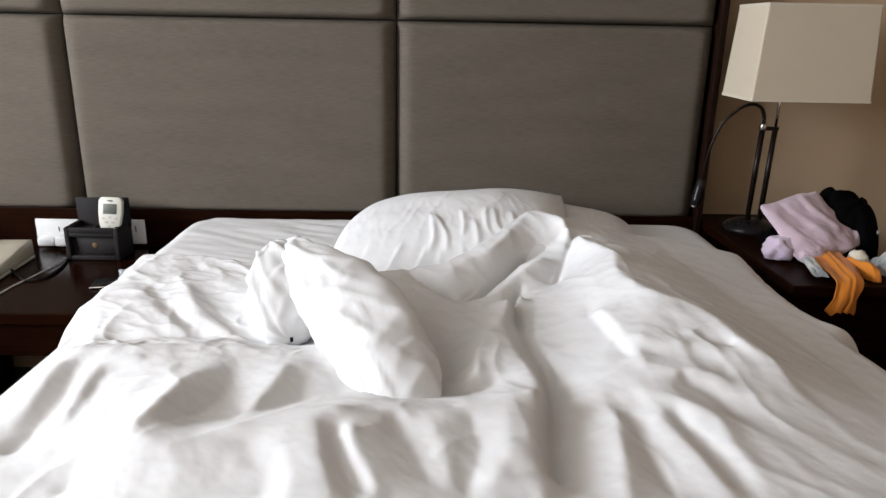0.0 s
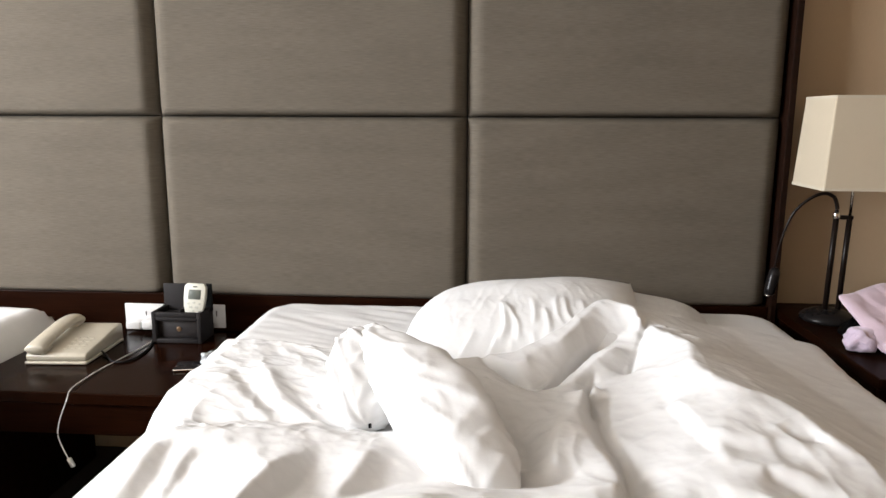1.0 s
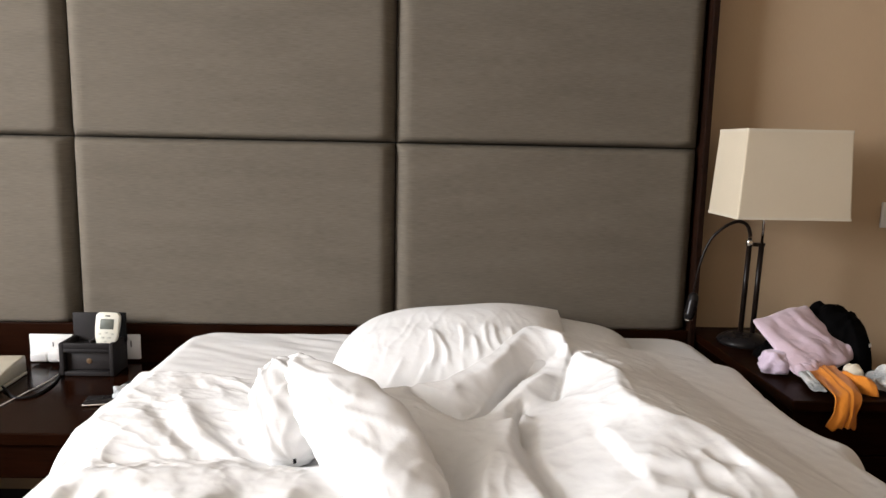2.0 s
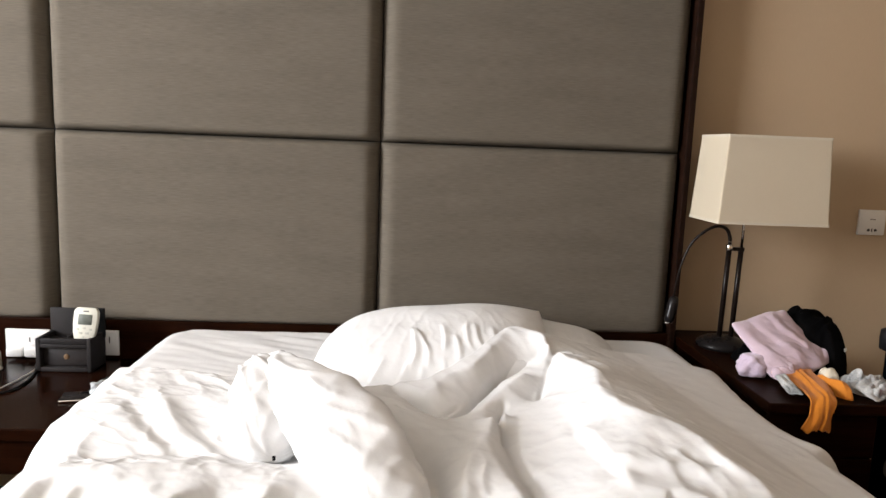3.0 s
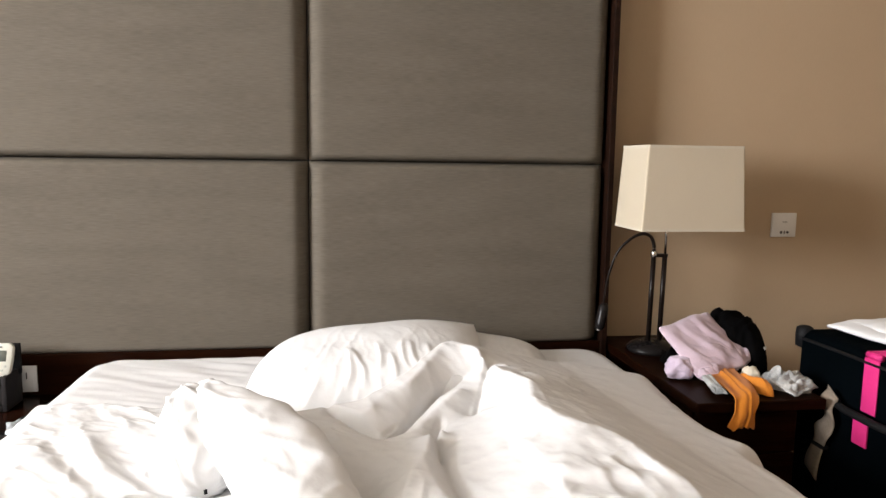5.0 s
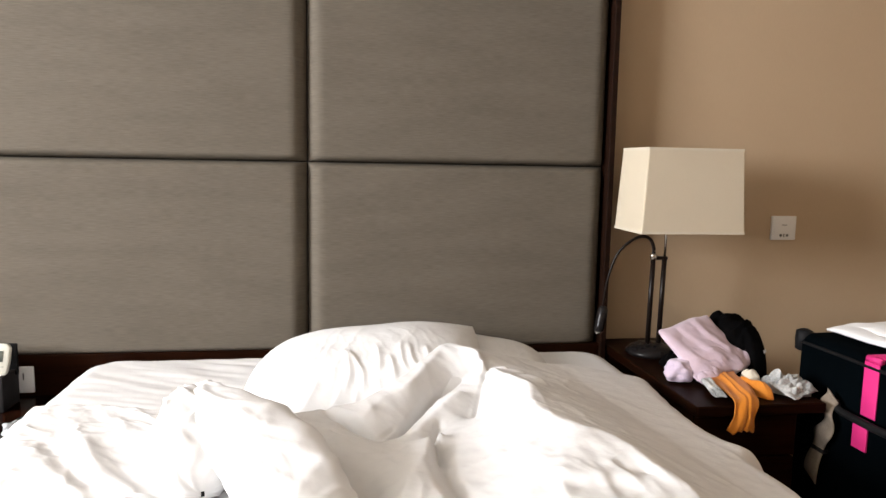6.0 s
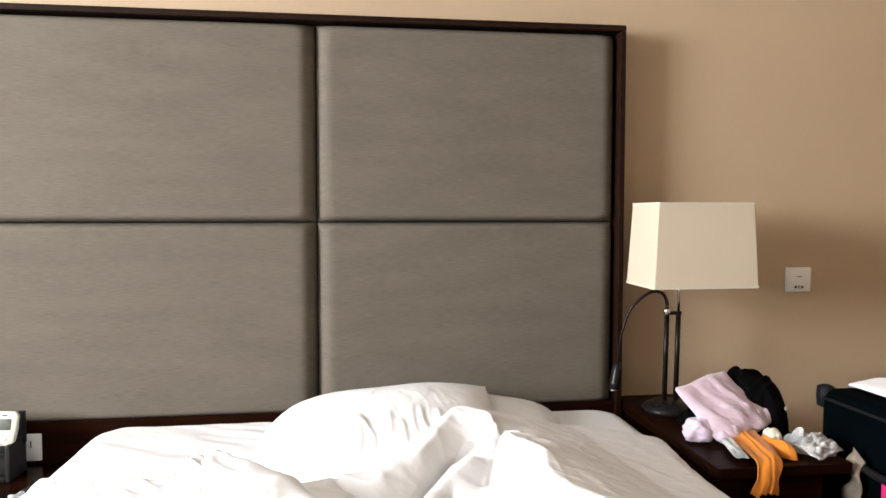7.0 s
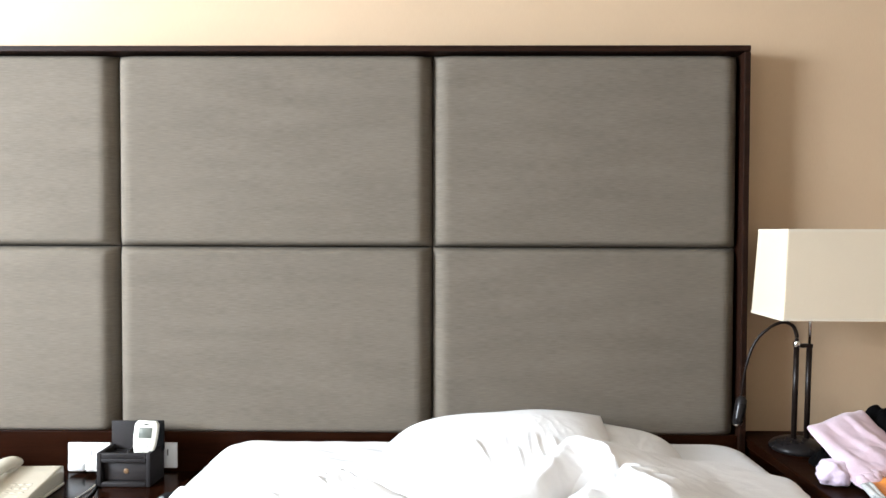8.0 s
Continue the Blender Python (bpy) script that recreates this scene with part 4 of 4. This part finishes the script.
# ---- cabinet by the lamp ----
CZ = 0.645
cabinet = thing("cabinet", (1.29, -0.3, 0), "dark wooden bedside cabinet heaped with clothes", "cabinet")
part("top", box(1.056, 1.440, -0.655, 0.087, CZ - 0.03, CZ, 0.004), WOOD, cabinet, "polished dark wood top", False)
part("carcass", box(1.066, 1.37, -0.615, 0.087, 0.02, CZ - 0.0305, 0.003), WOOD, cabinet, "", False)
part("drawer_front", box(1.07, 1.366, -0.637, -0.616, 0.49, CZ - 0.034, 0.003), WOOD, cabinet, "", False)
part("door", box(1.07, 1.366, -0.637, -0.616, 0.06, 0.486, 0.003), WOOD, cabinet, "", False)


def table_lamp():
    ob = thing("table_lamp", (1.165, -0.125, CZ), "bronze twin-post table lamp with a cream shade and reading arm", "lamp")
    bx, by = 1.165, -0.125
    part("base", lathe([(0.076, 0), (0.082, 0.004), (0.082, 0.012), (0.074, 0.022), (0.056, 0.032), (0.034, 0.038), (0.014, 0.040)], (bx, by, CZ), 48), BLACK_GLOSS, ob, "glossy black round base")
    px, qx = 1.150, 1.190
    part("post", tube([Vector((px + 0.004, by, CZ + 0.02)), Vector((px, by - 0.02, 0.985))], 0.0085, 14), BRONZE, ob)
    part("post", tube([Vector((qx + 0.004, by, CZ + 0.02)), Vector((qx, by - 0.02, 0.985))], 0.0085, 14), BRONZE, ob)
    part("collar", lathe([(0.0095, -0.010), (0.011, -0.006), (0.011, 0.006), (0.009, 0.010)], (px, by - 0.02, 0.985), 16), CHROME, ob, "polished chrome collar")
    part("crossbar", box(px + 0.009, qx + 0.009, by - 0.027, by - 0.013, 0.974, 0.986, 0.002), BRONZE, ob)
    part("stem", tube([Vector((qx, by - 0.02, 0.98)), Vector((qx, by - 0.025, 1.14))], 0.0045, 12), CHROME, ob, "thin chrome stem")
    part("bulb_holder", lathe([(0.014, 0), (0.016, 0.02), (0.016, 0.05), (0.01, 0.055)], (qx, by - 0.025, 1.13), 16), WHITE_PLASTIC, ob)
    part("bulb", lathe([(0.012, 0), (0.022, 0.03), (0.026, 0.05), (0.02, 0.07), (0.006, 0.08)], (qx, by - 0.025, 1.185), 18), WHITE_PLASTIC, ob)
    arm = spline([(px, by - 0.02, 0.99), (px - 0.001, by - 0.02, 1.015), (px - 0.014, by - 0.02, 1.043), (px - 0.045, by - 0.02, 1.053), (px - 0.084, by - 0.015, 1.034), (1.028, by, 0.985), (1.004, by + 0.01, 0.90), (0.995, by + 0.02, 0.80)], 8)
    n = len(arm)
    part("reading_arm", tube(arm, [0.0065 - 0.003 * k / (n - 1) for k in range(n)], 12), BRONZE, ob, "slim black bendable arm")
    head = [Vector((0.998, -0.105, 0.81)), Vector((0.997, -0.106, 0.80)), Vector((0.993, -0.108, 0.775)), Vector((0.985, -0.112, 0.74)), Vector((0.979, -0.115, 0.722))]
    reading_head = part("reading_head", tube(head, [0.008, 0.016, 0.018, 0.0165, 0.014], 18), BLACK_GLOSS, ob, "black capsule reading light")
    part("lens", lathe([(0.012, 0), (0.009, -0.004), (0.004, -0.006)], (0.9785, -0.1155, 0.7225), 16), CHROME, reading_head, "bright metal lens ring")
    # rectangular shade, open above and below, slightly wider at its foot
    def ring(x0, x1, y0, y1, z, r=0.006, seg=4):
        out = []
        for cx, cy, a0 in ((x1 - r, y1 - r, 0), (x0 + r, y1 - r, 90), (x0 + r, y0 + r, 180), (x1 - r, y0 + r, 270)):
            for k in range(seg + 1):
                a = radians(a0 + 90 * k / seg)
                out.append((cx + r * math.cos(a), cy + r * math.sin(a), z))
        return out
    def skin(rings):
        own = bmesh.new()
        vs = [[own.verts.new(p) for p in r] for r in rings]
        for a, b in zip(vs, vs[1:] + vs[:1]):
            for k in range(len(a)):
                own.faces.new((a[k], a[(k + 1) % len(a)], b[(k + 1) % len(a)], b[k]))
        return own
    lo, hi = (1.045, 1.398, -0.272, -0.052, 1.073), (1.060, 1.385, -0.262, -0.062, 1.345)
    ins = lambda q, e: (q[0] + e, q[1] - e, q[2] + e, q[3] - e, q[4])
    shade = part("shade", skin([ring(*lo), ring(*hi), ring(*ins(hi, 0.003)), ring(*ins(lo, 0.003))]), SHADE, ob, "cream fabric rectangular shade", False)
    for q, dz in ((lo, 0.008), (hi, -0.008)):
        o, i = ins(q, -0.0012), ins(q, 0.0008)
        part("shade_trim", skin([ring(*o), ring(*o[:4], o[4] + dz), ring(*i[:4], i[4] + dz), ring(*i)]), TRIM, shade, "", False)
    part("shade_spider", tube([Vector((1.06, by - 0.03, 1.26)), Vector((1.385, by - 0.03, 1.26))], 0.002, 8), CHROME, shade)
    return ob


table_lamp()


# ---- clothes ----
def heap(name, cx, cy, z0, rx, ry, h, seed, material, label, turn=0.0, fold=0.02, fold_turn=30, p=2.6, sx=0.14, sy=0.05, lean=(0, 0), parent=None):
    """A dropped garment: a low dome with an uneven outline, folds that run one way, and a turned-under hem."""
    R, A = np.meshgrid(np.concatenate([np.linspace(0, 0.9, 34), np.linspace(0.92, 1.0, 8)]), np.linspace(0, 2 * math.pi, 97), indexing="ij")
    wob = 1 + 0.16 * np.vectorize(lambda a: noise.fractal((math.cos(a) * 1.1, math.sin(a) * 1.1, seed * 3.7), 1, 2, 3))(A)
    U, W = R * np.cos(A) * wob, R * np.sin(A) * wob
    c, s = math.cos(radians(turn)), math.sin(radians(turn))
    X, Y = (c * U * rx - s * W * ry), (s * U * rx + c * W * ry)
    dome = np.clip(1 - R ** p, 0, 1) ** 0.6
    f = creases(X, Y, sx, sy, seed + 2, fold_turn, 0.02) * fold + field(X, Y, 0.10, 0.10, seed + 3, 3) * fold * 0.8
    Z = h * dome + f * (0.25 + 0.75 * dome) * np.clip((1 - R) * 9, 0, 1) + 0.004
    X2, Y2 = X + lean[0] * Z, Y + lean[1] * Z
    P = np.stack([cx + X2, cy + Y2, z0 + np.maximum(Z, 0.003)], -1)
    own = sheet_mesh(P)
    bmesh.ops.remove_doubles(own, verts=own.verts, dist=0.0005)
    rim = [e for e in own.edges if e.is_boundary]
    if rim:
        ext = bmesh.ops.extrude_edge_only(own, edges=rim)
        for v in [g for g in ext["geom"] if isinstance(g, bmesh.types.BMVert)]:
            v.co.z = z0 + 0.0005
    return part(name, own, material, parent, label)


black_top = tagged(heap("black_garment", 1.372, -0.275, CZ, 0.088, 0.150, 0.150, 4, BLACK_CLOTH, "crumpled black garment lying behind the pink top", p=3.2), category="clothes", group="heaped clothes")
bpy.context.view_layer.update()
hit, spot_at, spot_up, face = black_top.closest_point_on_mesh(Vector((1.44, -0.42, 0.73)))
mark = box(-0.011, 0.011, -0.005, 0.005, -0.001, 0.001, 0.0004, m=Matrix.Translation(spot_at) @ spot_up.to_track_quat("Z", "Y").to_matrix().to_4x4())
part("print_mark", mark, WHITE_PLASTIC, black_top, "small white printed mark")
tagged(heap("black_garment", 1.222, -0.30, CZ, 0.085, 0.085, 0.045, 14, BLACK_CLOTH, "black garment spread beside the lamp base"), category="clothes", group="heaped clothes")


def folded(name, corners, thick, bulge, seed, material, parent, label="", n=54, folds=(), slack=0.006, wander=0.03):
    """A dropped piece of cloth: a soft slab between four corners, with slack folds, pressed folds (u, v, height, widths) and uneven edges."""
    u, v = np.meshgrid(np.linspace(0, 1, n), np.linspace(0, 1, n), indexing="ij")
    a, b, c, d = [np.array(q) for q in corners]
    up = np.cross(b - a, d - a)
    up = up / np.linalg.norm(up) * (1 if up[2] > 0 else -1)
    su, sv = u + wander * field(v, v * 0, 0.33, 1.0, seed, 2), v + wander * field(u, u * 0, 0.33, 1.0, seed + 3, 2)
    q = (a * (1 - su)[..., None] + b * su[..., None]) * (1 - sv)[..., None] + (d * (1 - su)[..., None] + c * su[..., None]) * sv[..., None]
    e = (np.clip(1 - (2 * u - 1) ** 4, 0, 1) * np.clip(1 - (2 * v - 1) ** 4, 0, 1)) ** 0.5
    h = bulge * e + slack * field(u, v, 0.5, 0.5, seed + 1, 3) * (0.4 + 0.6 * e) + 0.8 * slack * creases(u, v, 0.9, 0.3, seed + 2, 35, 0.08) * e
    for pts, high, left, right in folds:
        h = h + ridge(u, v, pts, high, left, right, 0.12)
    return part(name, sheet_mesh(q + up * h[..., None], thick=thick), material, parent, label)


grey_bag = thing("plastic_bag", (1.40, -0.54, CZ), "crumpled pale grey plastic bag at the cabinet's edge", "bag", "heaped clothes")
heap("bag_body", 1.392, -0.535, CZ, 0.062, 0.075, 0.034, 6, GREY_CLOTH, "", 20, 0.020, 60, parent=grey_bag, sx=0.09, sy=0.035)
folded("bag_edge", [(1.325, -0.555, 0.672), (1.445, -0.50, 0.676), (1.450, -0.60, 0.658), (1.345, -0.645, 0.652)], 0.002, 0.004, 5.3, GREY_CLOTH, grey_bag, slack=0.012, wander=0.08,
       folds=[([(0.1, 0.2), (0.5, 0.4), (0.9, 0.3)], 0.012, 0.06, 0.10), ([(0.2, 0.8), (0.6, 0.7), (0.9, 0.9)], 0.010, 0.05, 0.10)])
tagged(heap("cream_garment", 1.322, -0.475, CZ + 0.012, 0.028, 0.028, 0.016, 9, CREAM_CLOTH, "small cream garment among the heap", 20, 0.012, 10), category="clothes", group="heaped clothes")

pink_top = thing("pink_top", (1.24, -0.36, CZ), "folded pale lilac-pink top dropped on the heap", "clothes", "heaped clothes")
folded("back_fold", [(1.215, -0.285, 0.775), (1.362, -0.285, 0.752), (1.372, -0.395, 0.690), (1.262, -0.455, 0.662)], 0.010, 0.012, 5.4, PINK, pink_top,
       folds=[([(0.45, 0.0), (0.55, 0.5), (0.5, 1.0)], 0.0063, 0.07, 0.16), ([(0.75, 0.0), (0.85, 0.5), (0.8, 1.0)], 0.0054, 0.06, 0.12)])
folded("front_fold", [(1.083, -0.352, 0.772), (1.285, -0.262, 0.800), (1.318, -0.438, 0.684), (1.152, -0.478, 0.656)], 0.010, 0.014, 2.1, PINK, pink_top,
       folds=[([(0.30, 0.0), (0.42, 0.45), (0.62, 0.95)], 0.0054, 0.05, 0.20), ([(0.60, 0.0), (0.66, 0.4), (0.90, 0.75)], 0.0063, 0.05, 0.16), ([(0.05, 0.1), (0.12, 0.6), (0.30, 1.0)], 0.0045, 0.14, 0.06)])
folded("hem", [(1.150, -0.440, 0.688), (1.215, -0.425, 0.704), (1.220, -0.478, 0.668), (1.158, -0.488, 0.655)], 0.008, 0.010, 8.7, PINK, pink_top, n=30)
lump("sock_ball", (1.112, -0.435, CZ + 0.033), 0.043, 5, LILAC, "balled pale lilac knit socks on the cabinet", "socks", 0.85, 0.28)


def orange_shirt():
    """An orange garment lying on the top and hanging over its front edge."""
    path = spline([(0, -0.43, 0.668), (0, -0.50, 0.664), (0, -0.58, 0.658), (0, -0.640, 0.655), (0, -0.662, 0.640), (0, -0.668, 0.612), (0, -0.668, 0.582)], 7)
    n, m = len(path), 40
    P = np.zeros((n, m, 3))
    for i, q in enumerate(path):
        s = i / (n - 1)
        half, mid = 0.054 - 0.022 * min(1, s * 1.6) + 0.008 * max(0, s - 0.8) * 5, 1.232 - 0.062 * s
        for j in range(m):
            t = 2 * j / (m - 1) - 1
            wave = 0.010 * noise.noise((t * 1.6, s * 2.5, 3.3)) + 0.003 * math.sin(t * 3.0 + s * 2) - 0.006 * max(0, 1 - abs(t - 0.15) / 0.2)
            hang = min(1, max(0, (s - 0.55) * 4))
            P[i, j] = (mid + t * half + 0.012 * noise.noise((s * 4, t, 8.1)), q.y - (0.014 + wave) * hang, q.z + (0.014 + wave) * (1 - hang) + 0.012 * noise.noise((t * 2.5, 0, 5)) * hang * s)
    return sheet_mesh(P, thick=0.003)


orange = thing("orange_shirt", (1.22, -0.5, CZ), "bright orange garment hanging over the cabinet's front edge", "clothes", "heaped clothes")
part("body", orange_shirt(), ORANGE, orange)
heap("sleeve", 1.280, -0.560, CZ + 0.002, 0.021, 0.068, 0.028, 17, ORANGE, "", 14, 0.012, 80, parent=orange)
folded("lining", [(1.150, -0.50, 0.668), (1.178, -0.50, 0.672), (1.150, -0.640, 0.664), (1.132, -0.610, 0.656)], 0.003, 0.004, 3.1, GREY_CLOTH, orange, "pale grey-green lining turned out", n=24)


# ---- suitcase ----
def suitcase():
    x0, x1, y0, y1, z1 = 1.50, 1.90, -1.10, -0.425, 0.793
    ob = thing("suitcase", (1.74, -0.69, 0), "navy soft-sided suitcase standing upright with a hot pink luggage strap", "suitcase")
    part("shell", box(x0, x1, y0, y1, 0.05, z1, 0.035, 4), NAVY, ob)
    part("piping", tube(spline([(x0 - 0.002, y1 - 0.03, z1 - 0.028), (x0 - 0.002, -0.7, z1 - 0.026), (x0 - 0.002, y0 + 0.03, z1 - 0.028)], 8), 0.005, 8), BLACK_MATT, ob)
    part("corner_guard", lathe([(0.012, -0.04), (0.024, -0.034), (0.026, 0.0), (0.024, 0.022), (0.012, 0.028)], (x0 + 0.020, y1 - 0.006, z1 - 0.022), 18), BLACK_MATT, ob, "black rounded corner guard")
    part("pocket", box(x0 - 0.018, x0 - 0.002, y0 + 0.08, y1 - 0.06, 0.10, 0.62, 0.008, 3), NAVY, ob, "flat outer pocket")
    for k, (ya, yb) in enumerate([(-0.765, -0.713)]):
        part("luggage_strap", box(x0 - 0.005, x0 - 0.001, ya, yb, 0.632, z1 - 0.012, 0.001), HOT_PINK, ob, "hot pink webbing strap")
        part("luggage_strap", box(x0 - 0.0245, x0 - 0.0185, ya, yb, 0.545, 0.618, 0.001), HOT_PINK, ob, "hot pink webbing strap")
        part("luggage_strap", box(x0 + 0.014, x1, ya, yb, z1 + 0.0005, z1 + 0.004, 0.001), HOT_PINK, ob, "hot pink webbing strap")
        part("strap_bend", tube([Vector((x0 + 0.004, ya + 0.002, z1 - 0.0045)), Vector((x0 + 0.004, yb - 0.002, z1 - 0.0045))], 0.0095, 10), HOT_PINK, ob)
    part("side_handle", tube(spline([(x0 - 0.004, -0.62, 0.632), (x0 - 0.026, -0.66, 0.626), (x0 - 0.030, -0.74, 0.624), (x0 - 0.028, -0.84, 0.625), (x0 - 0.004, -0.90, 0.632)], 8), 0.011, 10), BLACK_MATT, ob, "black padded side handle")
    tag = spline([(x0 - 0.030, -0.640, 0.660), (x0 - 0.040, -0.632, 0.632), (x0 - 0.044, -0.648, 0.600), (x0 - 0.040, -0.636, 0.560), (x0 - 0.036, -0.612, 0.525), (x0 - 0.042, -0.600, 0.47), (x0 - 0.034, -0.585, 0.40)], 6)
    P = np.array([[(p.x + 0.005 * math.sin(i * 0.5), p.y + t * (0.023 - 0.004 * math.sin(i * 0.5)), p.z + 0.014 * t) for t in (-1, -0.5, 0, 0.5, 1)] for i, p in enumerate(tag)])
    part("hanging_strap", sheet_mesh(P, thick=0.003), BEIGE_STRAP, ob, "loose beige webbing strap with a dark keeper")
    part("keeper", box(x0 - 0.042, x0 - 0.024, -0.632, -0.582, 0.485, 0.497, 0.002), BLACK_MATT, ob)
    for wx in (x0 + 0.05, x1 - 0.05):
        for wy in (y0 + 0.07, y1 - 0.07):
            part("wheel", lathe([(0.012, -0.012), (0.024, -0.012), (0.025, 0.0), (0.024, 0.012), (0.012, 0.012)], (0, 0, 0), 18), BLACK_GLOSS, ob).matrix_basis = ob.matrix_basis.inverted() @ pose(wx, wy, 0.026, 90, 0, 0)
    for o in ob.children:
        if o.name.startswith("wheel"):
            o.matrix_parent_inverse = Matrix.Identity(4)
    return ob


suitcase()
towel = thing("towel", (1.74, -0.66, 0.798), "flat white folded towel lying on the suitcase", "towel")
folded("lower_layer", [(1.565, -0.47, 0.802), (1.885, -0.455, 0.802), (1.885, -0.90, 0.802), (1.60, -0.86, 0.802)], 0.008, 0.018, 3.4, COTTON, towel)
folded("upper_layer", [(1.60, -0.49, 0.815), (1.88, -0.47, 0.815), (1.88, -0.87, 0.815), (1.64, -0.82, 0.815)], 0.008, 0.022, 6.1, COTTON, towel)
